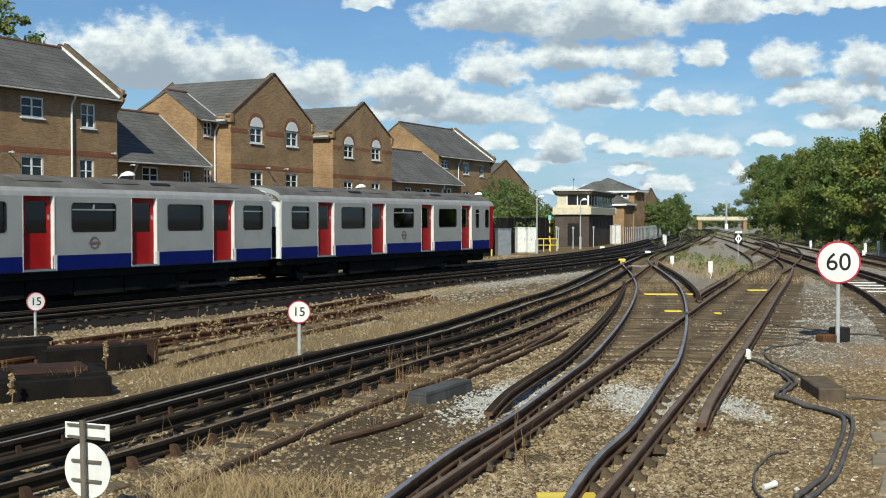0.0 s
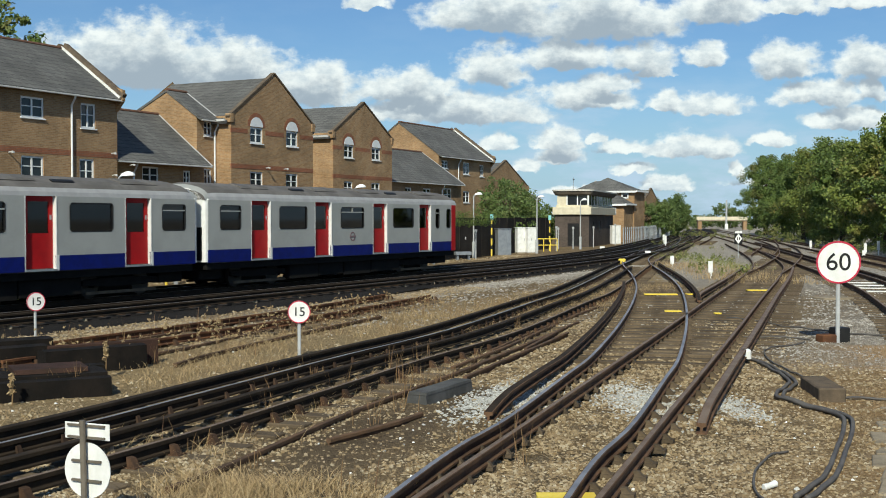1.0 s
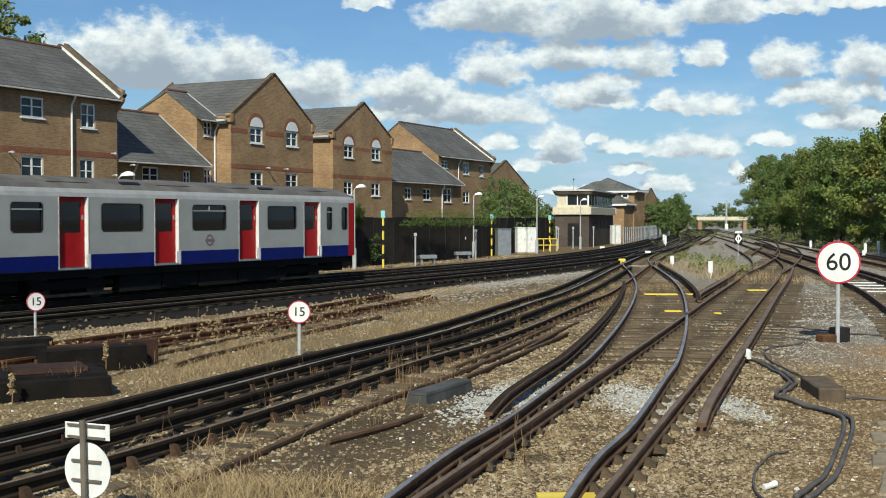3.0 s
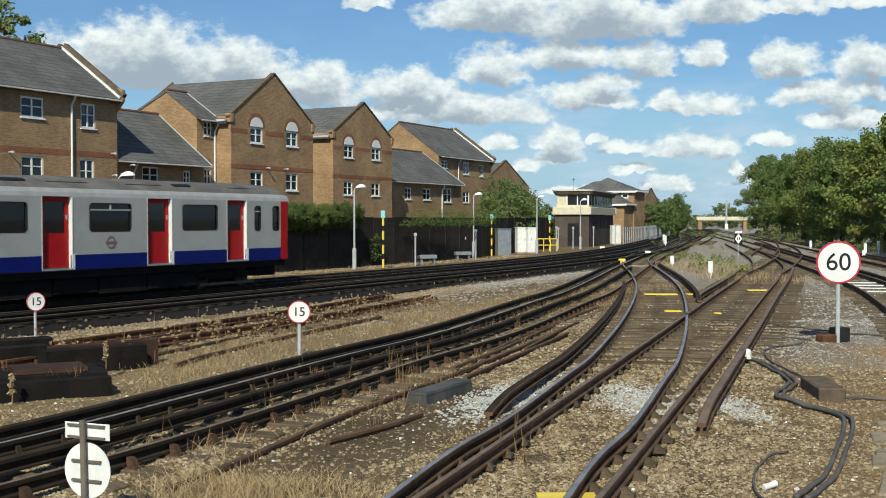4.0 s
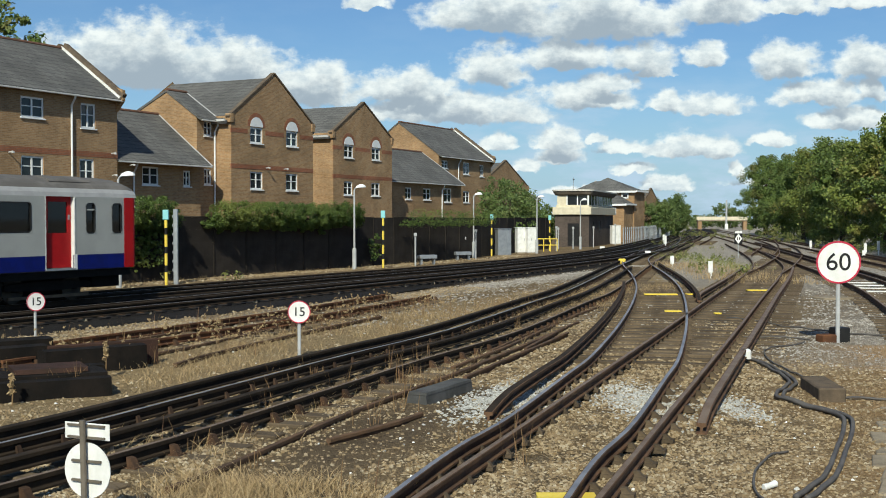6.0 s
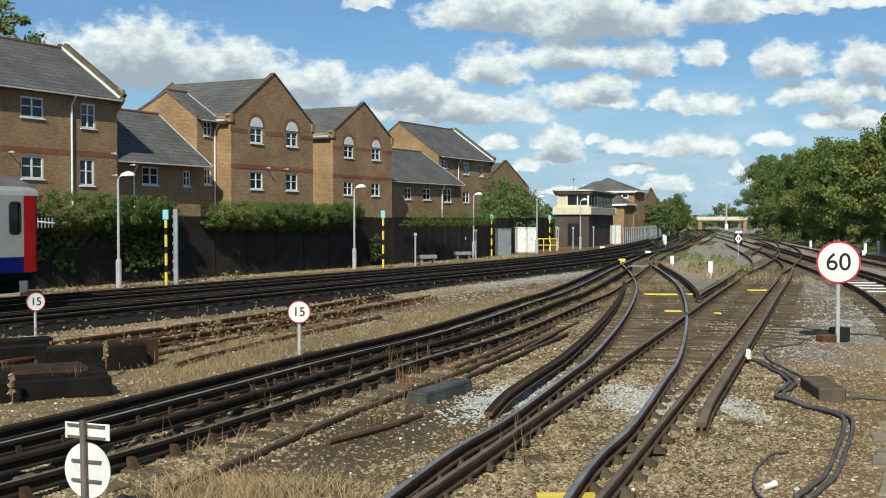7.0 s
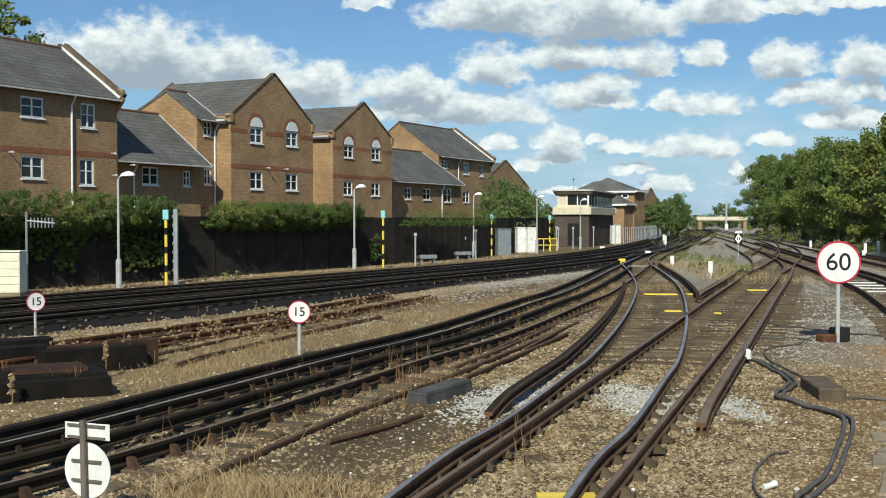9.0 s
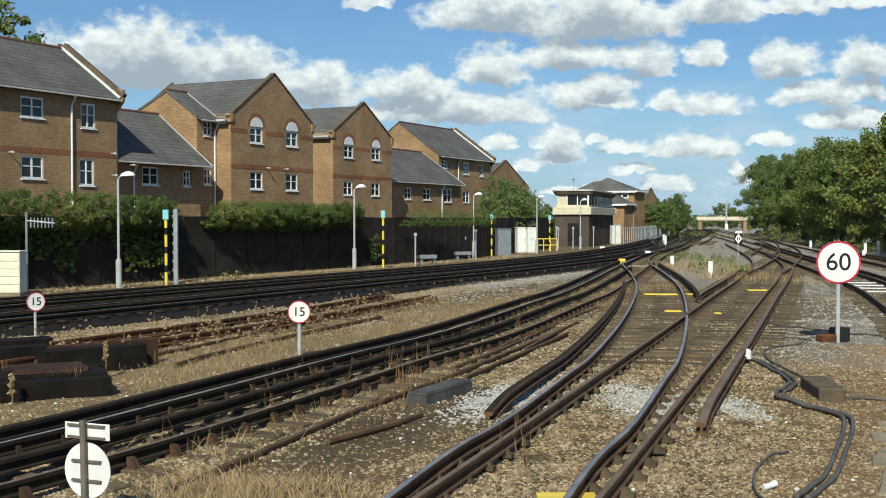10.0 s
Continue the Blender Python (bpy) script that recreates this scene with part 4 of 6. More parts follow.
def coach(label, cab):
    """A surface-stock coach: x runs back from 0 to -18.1, y to its far side, z from the rail head."""
    c = thing("railway_coach", Matrix(), label, "train coach", "coaches of the train")
    L, side, z0, zb, zt = 18.35, 1.43, 0.95, 1.36, 3.05
    plan = coach_openings(cab)
    wz, wt = 2.02, 2.88
    for sign, name in ((-1, "near"), (1, "far")):
        y = sign * side
        holes = []
        for cx, hw, kind in plan:
            a, b = -cx - hw, -cx + hw
            holes.append((a, b, z0, zt, kind) if kind == "door" else (a, b, wz - (0.05 if kind in ("cab", "slit") else 0), wt, kind))
        doors = sorted([(a, b) for a, b, *_, k in holes if k == "door"])
        edge = [-L + 0.12] + [q for d in doors for q in d] + [-0.16]
        for a, b in zip(edge[::2], edge[1::2]):
            wall, band = Shape(), Shape()
            wall_front(wall, a, b, zb, zt, y, [(p, q, c_, d) for p, q, c_, d, k in holes if k != "door" and a < p < b], -sign * 0.07)
            band.box(a, b, min(y, y - sign * 0.05), max(y, y - sign * 0.05), z0 - 0.02, zb)
            wall.face([(a, y - sign * 0.08, zb), (b, y - sign * 0.08, zb), (b, y - sign * 0.08, z0), (a, y - sign * 0.08, z0)])
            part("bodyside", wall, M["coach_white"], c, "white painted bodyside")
            part("skirt_band", band, M["coach_blue"], c, "dark blue lower band")
        if cab:
            strip = Shape()
            strip.box(-.56, -.158, min(y, y + sign * .006), max(y, y + sign * .006), z0 - .02, zt)
            part("cab_corner", strip, M["coach_red"], c, "red cab corner")
        for a, b, c_, d, kind in holes:
            yi = y - sign * (0.115 if kind == "door" else 0.045)
            if kind == "door":
                door = part("door", Shape(), M["coach_red"], c, "red sliding door")
                leaf = Shape()
                wall_front(leaf, a, b, z0 + 0.03, zt, yi, [(a + .18, b - .15, wz - .02, 2.9)], -sign * 0.035)
                part("leaf", leaf, M["coach_red"], door)
                gl = Shape()
                gl.box(a + .18, b - .15, yi - sign * 0.03 - .004, yi - sign * 0.03 + .004, wz - .02, 2.9)
                part("pane", gl, M["coach_glass"], door)
                # jambs take the brighter white, as if lit by the sun
                jam = Shape()
                jam.box(b, b + 0.03, min(y + sign * .018, y - sign * .13), max(y + sign * .018, y - sign * .13), z0 - .02, zt)
                jam.box(b + .03, b + 0.11, min(y + sign * .012, y - sign * .05), max(y + sign * .012, y - sign * .05), z0 - .02, zb + .02)
                jam.box(a - 0.02, a, min(y + sign * .006, y - sign * .13), max(y + sign * .006, y - sign * .13), z0 - .02, zt)
                part("door_pillar", jam, M["sunlit_white"], door)
                bt = Shape()
                bt.box(b - .13, b - .06, min(yi, yi + sign * .015), max(yi, yi + sign * .015), 2.38, 2.52, bevel=.005)
                part("door_button", bt, M["galv"], door)
                tr = Shape()
                tr.box(a - .03, b + .03, min(y + sign * .04, yi), max(y + sign * .04, yi), z0 - .02, z0 + .028)
                part("threshold", tr, M["galv"], door)
            else:
                win = part("window", Shape(), M["black"], c)
                rub = Shape()
                t = 0.035
                for p in ((a, b, c_, c_ + t), (a, b, d - t, d), (a, a + t, c_ + t, d - t), (b - t, b, c_ + t, d - t)):
                    rub.box(p[0], p[1], min(yi, y + sign * .006), max(yi, y + sign * .006), p[2], p[3])
                part("rubber_seal", rub, M["black"], win)
                cor = Shape()
                for px, pz, ux, uz in ((a, c_, 1, 1), (b, c_, -1, 1), (a, d, 1, -1), (b, d, -1, -1)):
                    ring = [(px, pz), (px + ux * .09, pz), (px + ux * .035, pz + uz * .035), (px, pz + uz * .09)]
                    cor.loft([[(x_, y - sign * .02, z_) for x_, z_ in ring], [(x_, y + sign * .008, z_) for x_, z_ in ring]], 0, True, True)
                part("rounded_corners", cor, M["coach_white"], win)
                gl = Shape()
                gl.box(a + t, b - t, yi - .004, yi + .004, c_ + t, d - t)
                part("pane", gl, M["coach_glass"], win)
                if kind in ("hopper", "hopper_small", "slit"):
                    bar = Shape()
                    bar.box(a + t, b - t, min(yi, y + sign * .004), max(yi, y + sign * .004), 2.655, 2.695)
                    if kind == "hopper":
                        bar.box((a + b) / 2 - .02, (a + b) / 2 + .02, min(yi, y + sign * .004), max(yi, y + sign * .004), 2.695, d - t)
                    part("hopper_bar", bar, M["coach_white"], win, "pale hopper bar")
        # ring and bar emblem as plain shapes
        em = part("emblem", Shape(), M["black"], c, "dull red ring and bar emblem")
        ex = -9.2 if cab else -8.88
        q = Shape()
        q.disc((ex, y + sign * 0.004, 1.70), 0.19, sign * 0.006, 32, 0, 0.135)
        part("ring", q, M["emblem"], em)
        q = Shape()
        q.box(ex - .225, ex + .225, min(y + sign * .004, y + sign * .013), max(y + sign * .004, y + sign * .013), 1.665, 1.735)
        part("bar", q, M["emblem"], em)
    # roof, with grey cantrail below the darker crown
    r = Shape()
    xs = [-L, -L + .25, -L + .6, -.62, -.28, 0.0]
    lows = [-.20, -.06, 0, 0, -.02 if cab else -.06, -.11 if cab else -.20]
    r.loft([[(x, y * (1 - .02 * (dz < -.05)), max(z + dz * max(0, (z - 3.05) / .55), 3.05)) for y, z in ROOF] for x, dz in zip(xs, lows)], 0, True, True, True)
    n = len(ROOF)
    for k in range(len(xs) - 1):
        for q in (0, 1, 10 + 1, 12):
            r.m[k * n + q] = 1
    for q in range(n):
        r.m[q] = 2
        if not cab:
            r.m[4 * n + q] = 2
    part("roof", r, [M["coach_roof"], M["cantrail"], M["coach_white"]], c, "dark grey curved roof")
    for x in (-2.4, -7.4, -10.6, -15.2):
        q = Shape()
        q.loft([[(x + k, y_, z_) for y_, z_ in ((-1.1, 3.49), (-1.02, 3.56), (-.55, 3.675), (-.5, 3.63))] for k in (-.8, .8)], 0, True, True)
        part("roof_vent", q, M["coach_roof"], c)
    for x in (-5.6, -12.6):
        q = Shape()
        q.loft([[(x + k, y_, z_) for y_, z_ in ((-1.13, 3.46), (-1.11, 3.51), (-1.0, 3.56), (-.98, 3.50))] for k in (-.42, .42)], 0, True, True)
        part("vent_slot", q, M["black"], c)
    # ends
    for x, out, front in ((0.0, 1, cab), (-L, -1, False)):
        e = Shape()
        face = [(-1.43, .95), (-1.43, 3.05), (-1.2, 3.3), (-.6, 3.46), (.6, 3.46), (1.2, 3.3), (1.43, 3.05), (1.43, .95)]
        e.loft([[(x - out * .17, y, z) for y, z in face], [(x - out * .05, y * .97, z) for y, z in face], [(x, y * .9, z) for y, z in face]], 0, True, True)
        end = part("cab_front" if front else "coach_end", e, M["coach_red"] if front else M["sunlit_white"], c, "red cab front" if front else "white coach end")
        q = Shape()
        half = .36 if front else .85
        q.box(min(x, x + out * .04), max(x, x + out * .04), -half, half, 1.0, 3.0 if front else 3.2, bevel=.01)
        part("end_door", q, M["coach_red"] if front else M["black"], end)
        # black plates here paint the shade between coaches onto the end wall
        if not front:
            q = Shape()
            q.box(min(x + out * .002, x + out * .03), max(x + out * .002, x + out * .03), -1.27, 1.27, 1.0, 2.12)
            part("gangway_shield", q, M["black"], end)
        if front:
            for yy in (-.85, .85):
                q = Shape()
                q.box(x - .01, x + .02, yy - .36, yy + .36, 2.0, 2.95, bevel=.008)
                part("windscreen", q, M["pane"], end)
                q = Shape()
                q.box(x - .01, x + .05, yy - .16, yy + .16, 1.12, 1.28, bevel=.02)
                part("tail_lamp", q, M["white"], end)
        q = Shape()
        q.box(x - .3 if out > 0 else x - .28, x + .28 if out > 0 else x + .3, -.22, .22, .62, .92, bevel=.03)
        part("coupler", q, M["coach_under"], end)
    # floor, seats and lining seen through the windows
    q = Shape()
    q.box(-L + .2, -.2, -1.34, 1.34, .90, 1.0)
    part("floor", q, M["coach_lining"], c)
    for k in range(6):
        for yy in (-1.0, 1.0):
            q = Shape()
            q.box(-4.6 - 2.05 * k - .75, -4.6 - 2.05 * k + .55, yy - .25, yy + .25, 1.0, 1.45, bevel=.04)
            q.box(-4.6 - 2.05 * k - .75, -4.6 - 2.05 * k + .55, yy + (.17 if yy > 0 else -.27), yy + (.27 if yy > 0 else -.17), 1.45, 1.98, bevel=.04)
            part("bench_seat", q, M["moquette"], c)
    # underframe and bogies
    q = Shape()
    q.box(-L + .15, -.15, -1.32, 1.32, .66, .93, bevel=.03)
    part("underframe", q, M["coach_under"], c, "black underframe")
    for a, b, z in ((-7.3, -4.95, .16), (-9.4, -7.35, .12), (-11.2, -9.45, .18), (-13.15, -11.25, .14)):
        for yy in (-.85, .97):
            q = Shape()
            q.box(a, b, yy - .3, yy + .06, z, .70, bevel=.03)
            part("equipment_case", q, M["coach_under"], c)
    # added boxes that close the bright gap under each end
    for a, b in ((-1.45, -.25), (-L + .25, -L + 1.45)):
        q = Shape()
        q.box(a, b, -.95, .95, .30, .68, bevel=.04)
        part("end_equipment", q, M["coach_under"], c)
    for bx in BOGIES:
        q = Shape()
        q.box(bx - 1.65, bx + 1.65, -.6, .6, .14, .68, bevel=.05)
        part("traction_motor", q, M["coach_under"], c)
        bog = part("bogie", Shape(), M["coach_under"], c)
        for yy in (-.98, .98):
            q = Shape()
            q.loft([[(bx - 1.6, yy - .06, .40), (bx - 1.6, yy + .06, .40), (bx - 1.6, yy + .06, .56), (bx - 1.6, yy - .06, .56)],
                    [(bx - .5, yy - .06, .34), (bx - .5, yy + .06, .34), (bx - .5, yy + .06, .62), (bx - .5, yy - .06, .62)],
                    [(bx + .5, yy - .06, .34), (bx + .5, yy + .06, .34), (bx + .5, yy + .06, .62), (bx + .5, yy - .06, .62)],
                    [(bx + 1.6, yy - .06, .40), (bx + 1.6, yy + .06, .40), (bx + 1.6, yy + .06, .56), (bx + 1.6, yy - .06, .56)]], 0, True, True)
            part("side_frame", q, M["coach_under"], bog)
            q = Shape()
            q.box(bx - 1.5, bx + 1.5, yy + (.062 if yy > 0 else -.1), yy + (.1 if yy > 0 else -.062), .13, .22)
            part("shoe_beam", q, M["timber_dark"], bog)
    wheels = []
    for bx in BOGIES:
        for ax in (-1.1, 1.1):
            ws = part("wheelset", Shape(), M["coach_under"], c)
            ws.matrix_local = pose(bx + ax, 0, .395)
            q = Shape()
            q.tube([(0, -.95, 0), (0, .95, 0)], .07, 10)
            part("axle", q, M["coach_under"], ws)
            for yy in (-.72, .72):
                q = Shape()
                q.tube([(0, yy - .07, 0), (0, yy + .07, 0)], .39, 24)
                q.box(-.3, .3, yy - .075, yy + .075, -.03, .03)
                part("wheel", q, M["wheel"], ws)
            wheels.append((ws, bx + ax))
    return c, wheels


M["emblem"] = material("emblem_dull_red", (.20, .13, .13), (.17, .11, .115), 0.5, bump=0.0)
M["cantrail"] = material("cantrail_grey", (.36, .36, .36), (.31, .31, .31), 0.5, bump=0.02, grain=0.08)
M["wheel"] = material("wheel_steel", (.05, .045, .04), (.07, .06, .05), 0.6, 0.5)
LAST, LAST_WHEELS = coach("white coach with red doors, blue band and red cab end", True)
SECOND, SECOND_WHEELS = coach("white coach with red doors and blue lower band", False)

# metres along the line of the cab end, by the second
ROLL = [(0, 55.15), (.5, 53.18), (1, 50.98), (1.5, 48.85), (2, 46.56), (2.5, 44.35), (3, 42.03), (3.5, 39.72), (4, 37.43), (4.5, 35.40), (5, 33.33), (5.5, 31.37),
        (6, 29.35), (6.5, 27.42), (7, 25.46), (7.2, 24.72), (8, 21.9), (9, 18.4), (10, 14.9)]


def roll(t):
    return float(np.interp(t, [a for a, _ in ROLL], [b for _, b in ROLL]))


def coach_pose(a):
    f, r = run(a + BOGIES[0]), run(a + BOGIES[1])
    d = (f - r).normalized()
    p = f - d * BOGIES[0]
    return Matrix.Translation((p.x, p.y, 0)) @ pose(0, 0, 0, 0, 0, math.degrees(math.atan2(d.y, d.x)))


def motions():
    for ob, wheels, back in ((LAST, LAST_WHEELS, 0.0), (SECOND, SECOND_WHEELS, 18.72)):
        walk(ob, [(t, coach_pose(a - back)) for t, a in ROLL])
        for ws, x in wheels:
            rows = [k / 15 for k in range(151)]
            walk(ws, [(t, pose(x, 0, .395, 0, math.degrees((roll(t) - ROLL[0][1]) / .395), 0)) for t in rows])


# ---- trees, hedge and weeds ----
def leaf_cloud(rng, centres, radii, count, size, flat=0.8):
    """Leaf blades scattered round clump centres: folded quads, arrays of vertices and faces."""
    pick = rng.integers(0, len(centres), count)
    d = rng.normal(size=(count, 3))
    d /= np.linalg.norm(d, axis=1)[:, None]
    r = radii[pick][:, None] * (rng.random((count, 1)) ** 0.45)
    p = centres[pick] + d * r * np.array([1, 1, flat])
    face = d + rng.normal(size=(count, 3)) * 0.55 + np.array([0, 0, .35])
    a = np.cross(face, rng.normal(size=(count, 3)))
    a /= np.linalg.norm(a, axis=1)[:, None]
    b = np.cross(face, a)
    b /= np.linalg.norm(b, axis=1)[:, None]
    s = size * rng.uniform(0.6, 1.3, (count, 1))
    quad = np.stack([p - a * s * .5, p + b * s * .36 + d * s * .1, p + a * s * .5, p - b * s * .36 + d * s * .1], 1)
    return quad.reshape(-1, 3), np.arange(count * 4).reshape(-1, 4)


def leaf_part(name, data, mat, parent):
    me = bpy.data.meshes.new(name)
    me.from_pydata(data[0].tolist(), [], data[1].tolist())
    me.materials.append(mat)
    return part(name, me, None, parent)


def tree(x, y, high, wide, seed, leaves=7000, size=0.3, mat="leaf", low=0.12, label="broad green tree in full leaf beside the line", group="trees by the line"):
    rng = np.random.default_rng(seed)
    t = thing("tree", pose(x, y, -0.25), label, "tree", group)
    s = Shape()
    lean = rng.normal(0, .3, 2)
    s.tube([(0, 0, 0), (lean[0] * .3, lean[1] * .3, high * .25), (lean[0], lean[1], high * .5), (lean[0] * 1.3, lean[1] * 1.3, high * .82)],
           [.03 * high * .8, .022 * high, .014 * high, .004 * high], 9)
    part("trunk", s, M["bark"], t, smooth=True)
    tips = []
    for k in range(9):
        a, z0 = rng.uniform(0, 6.28), high * rng.uniform(.22, .6)
        out, rise = wide * rng.uniform(.5, .85), high * rng.uniform(.08, .25)
        tip = (out * math.cos(a), out * math.sin(a), z0 + rise)
        s = Shape()
        s.tube([(lean[0] * z0 / high, lean[1] * z0 / high, z0), (tip[0] * .5, tip[1] * .5, z0 + rise * .65), tip], [.011 * high, .007 * high, .002 * high], 6)
        part("limb", s, M["bark"], t)
        tips.append(tip)
    n = 84
    c = rng.normal(size=(n, 3))
    c /= np.linalg.norm(c, axis=1)[:, None]
    c *= rng.uniform(.5, 1.08, (n, 1))
    mid, half = high * (low + 1) / 2, high * (1 - low) / 2
    c = c * np.array([wide, wide, half]) * np.where(c[:, 2:3] < 0, [[1.0, 1.0, 1.0]], [[.92, .92, 1.0]]) + np.array([0, 0, mid])
    c = np.vstack([c, np.array(tips)])
    rad = rng.uniform(.13, .30, len(c)) * wide
    leaf_part("crown", leaf_cloud(rng, c, rad, leaves, size), M[mat], t)
    return t


wood = [(33.5, 76, 10.2, 4.2), (36.8, 87, 11.0, 4.4), (37.5, 98, 11.4, 4.3), (40.5, 108, 11.6, 4.8), (41.0, 119, 11.3, 4.4), (43.5, 130, 11.6, 4.9), (44.5, 143, 11.0, 4.6),
        (47.0, 156, 11.4, 5.0), (48.8, 170, 12.6, 4.6), (51.2, 184, 13.6, 4.2), (53.2, 197, 14.0, 4.4), (49, 150, 9, 4.5), (55, 172, 11, 5), (46, 112, 12, 5)]
for i, (x, y, h_, w_) in enumerate(wood):
    tree(x + (1.6 if y > 150 else 0), y, h_, w_, 40 + i, 22000, 0.25, "leaf_warm" if i in (0, 2, 5) else "leaf", low=0.0,
         label="broad yellowing green tree in full leaf beside the line" if i in (0, 2, 5) else "broad green tree in full leaf beside the line")
for i, (x, y, h_, w_) in enumerate([(26.6, 152, 4.9, 2.3), (29.2, 160, 5.6, 2.7), (31.6, 168, 5.4, 2.6), (35.2, 176, 6.6, 2.9), (37.0, 184, 6.5, 2.4), (38.6, 192, 5.0, 1.9)]):
    tree(x, y, h_, w_, 70 + i, 6000, 0.25, "leaf_far", 0.04, "small round green tree beyond the palisade", "small trees beyond the line")
for i, (x, y, h_, w_) in enumerate([(80, 330, 7.0, 4.5), (84.5, 335, 5.6, 4.0), (73.5, 330, 3.6, 4.0), (89, 330, 5, 4)]):
    tree(x, y, h_, w_, 90 + i, 2200, 0.5, "leaf_far", 0.02, "distant tree behind the footbridge", "distant trees")
tree(-31.4, 80, 17.4, 3.2, 99, 9000, 0.34, "leaf", 0.3, "tall dark tree behind the terrace", "")
tree(-31.6, 83, 17.2, 3.4, 133, 9000, 0.34, "leaf", 0.3, "dark leafy tree rising behind the terrace", "")
for i, (s_, v_, h_, w_) in enumerate([(86.5, 38.5, 5.6, 2.5), (90.5, 40.5, 6.6, 2.6), (94.5, 41.5, 5.6, 2.4), (82.5, 37.4, 3.6, 1.9), (98.5, 43, 4.4, 2.2), (102.5, 43.5, 4.6, 2.3), (106.5, 44.0, 4.3, 2.2)]):
    q = s_ * U + v_ * V
    tree(q.x, q.y, h_, w_, 110 + i, 4200, 0.2, "leaf_far", 0.05, "olive-green bush behind the board fence", "bushes behind the fence")


def ivy(label, spans, seed, count):
    """Ivy piled on the fence top and hanging down its face. spans: from, to along, top height, hang."""
    rng = np.random.default_rng(seed)
    t = thing("ivy_hedge", YARD, label, "ivy", "ivy on the fence")
    (a, b, top, hang), = spans
    cuts = np.linspace(a, b, int((b - a) / 2.4) + 2)
    for lo, hi in zip(cuts, cuts[1:]):
        cs, rs = [], []
        for s in np.arange(lo, hi, 0.16):
            edge = min(1, (s - a) / 1.2, (b - s) / 1.2) ** .5
            h_ = 2.3 + (top - 2.3) * edge * (0.92 + 0.22 * noise.noise((s * .5, 1, 0)))
            for z in np.arange(2.15, h_, 0.22):
                swell = .95 * math.sin(math.pi * min(1, max(0, (z - 1.95) / max(h_ - 1.75, .3)))) * edge
                cs.append((s + rng.normal(0, .1), 32.85 - swell * rng.uniform(.2, 1.0) + rng.normal(0, .1), z + rng.normal(0, .08)))
                rs.append(rng.uniform(.12, .30))
            drop = hang * edge * max(0.0, 0.62 + 0.8 * noise.noise((s * .45, 7, 0)) + 0.5 * noise.noise((s * 1.9, 3, 0)))
            for z in np.arange(2.3 - drop, 2.3, 0.2):
                cs.append((s + rng.normal(0, .12), 32.9 + rng.normal(0, .03), z))
                rs.append(rng.uniform(.06, .15))
        leaf_part("foliage", leaf_cloud(rng, np.array(cs), np.array(rs), count // (len(cuts) - 1), 0.062), M["ivy"], t)


ivy("thick green ivy spilling over the board fence", [(17.0, 38.7, 3.4, 2.0)], 5, 190000)
ivy("bright green ivy mound on the board fence", [(40.6, 53.8, 3.25, .6)], 6, 85000)
ivy("low ivy along the fence top", [(58.5, 70.5, 2.9, .4)], 7, 9000)
for s_, z_, w_ in ((28.5, .5, .5), (37.4, .9, .3), (55.4, .6, .3)):
    rng = np.random.default_rng(int(s_))
    c_ = np.array([(s_ + rng.normal(0, w_), 32.8, z_ + rng.uniform(-.4, .9)) for _ in range(14)])
    t_ = thing("climber", YARD, "straggling green climber on the dark fence", "climbing plant", "climbers on the fence")
    leaf_part("foliage", leaf_cloud(rng, c_, np.full(14, .22), 260, 0.13), M["ivy"], t_)


def blades(name, label, mat, spots, seed, high, lean, thick):
    """Dry blades: spots are (x, y, spread, count)."""
    rng = np.random.default_rng(seed)
    verts, faces = [], []
    for x, y, spread, count in spots:
        for _ in range(count):
            px, py = rng.normal(x, spread), rng.normal(y, spread)
            h_ = high * rng.uniform(.35, 1.15)
            a, w = rng.uniform(0, 6.28), thick * rng.uniform(.6, 1.3)
            lx, ly = rng.normal(0, lean) * h_, rng.normal(0, lean) * h_
            z = ground_height(px, py) - .01
            cx, cy = math.cos(a) * w, math.sin(a) * w
            i = len(verts)
            verts += [(px - cx, py - cy, z), (px + cx, py + cy, z), (px + lx * .4 + cx * .7, py + ly * .4 + cy * .7, z + h_ * .6),
                      (px + lx * .4 - cx * .7, py + ly * .4 - cy * .7, z + h_ * .6), (px + lx, py + ly, z + h_)]
            faces += [(i, i + 1, i + 2, i + 3), (i + 3, i + 2, i + 4)]
    return loose(name, verts, faces, mat, label, "dry grass")


rng0 = np.random.default_rng(3)
spots = [(x, y, .22, 150) for x, y in zip(rng0.uniform(-2.6, -.75, 26), rng0.uniform(9.4, 11.5, 26))]
for _ in range(300):     # the dry turf round the siding
    s_, v_ = rng0.uniform(10, 44), rng0.normal(13.2, 1.3)
    q = s_ * U + v_ * V
    if q.y > 9 and not (q.x < -4.8 and 15.2 < q.y < 20.2):
        spots.append((q.x, q.y, .3, 44))
for _ in range(90):      # along the near side of the middle line
    k = rng0.uniform(0, 1)
    spots.append((-3.2 + 6.2 * k + rng0.normal(0, .4), 12 + 16.5 * k + rng0.normal(0, .5), .15, 9))
for s_ in np.arange(24, 80, .35):   # foot of the fence
    s_ = float(s_)
    q = s_ * U + float(32.2 + rng0.normal(0, .35) + .0009 * max(s_ - 50, 0) ** 2) * V
    spots.append((q.x, q.y, .3, 12))
blades("dry_grass", "straw-coloured dry grass between the tracks", M["straw"], spots, 1, .19, .95, .0042)
tall = [(q.x, q.y, .12, 9) for q in (rng0.uniform(12, 32) * U + rng0.uniform(13, 18.6) * V for _ in range(90))]
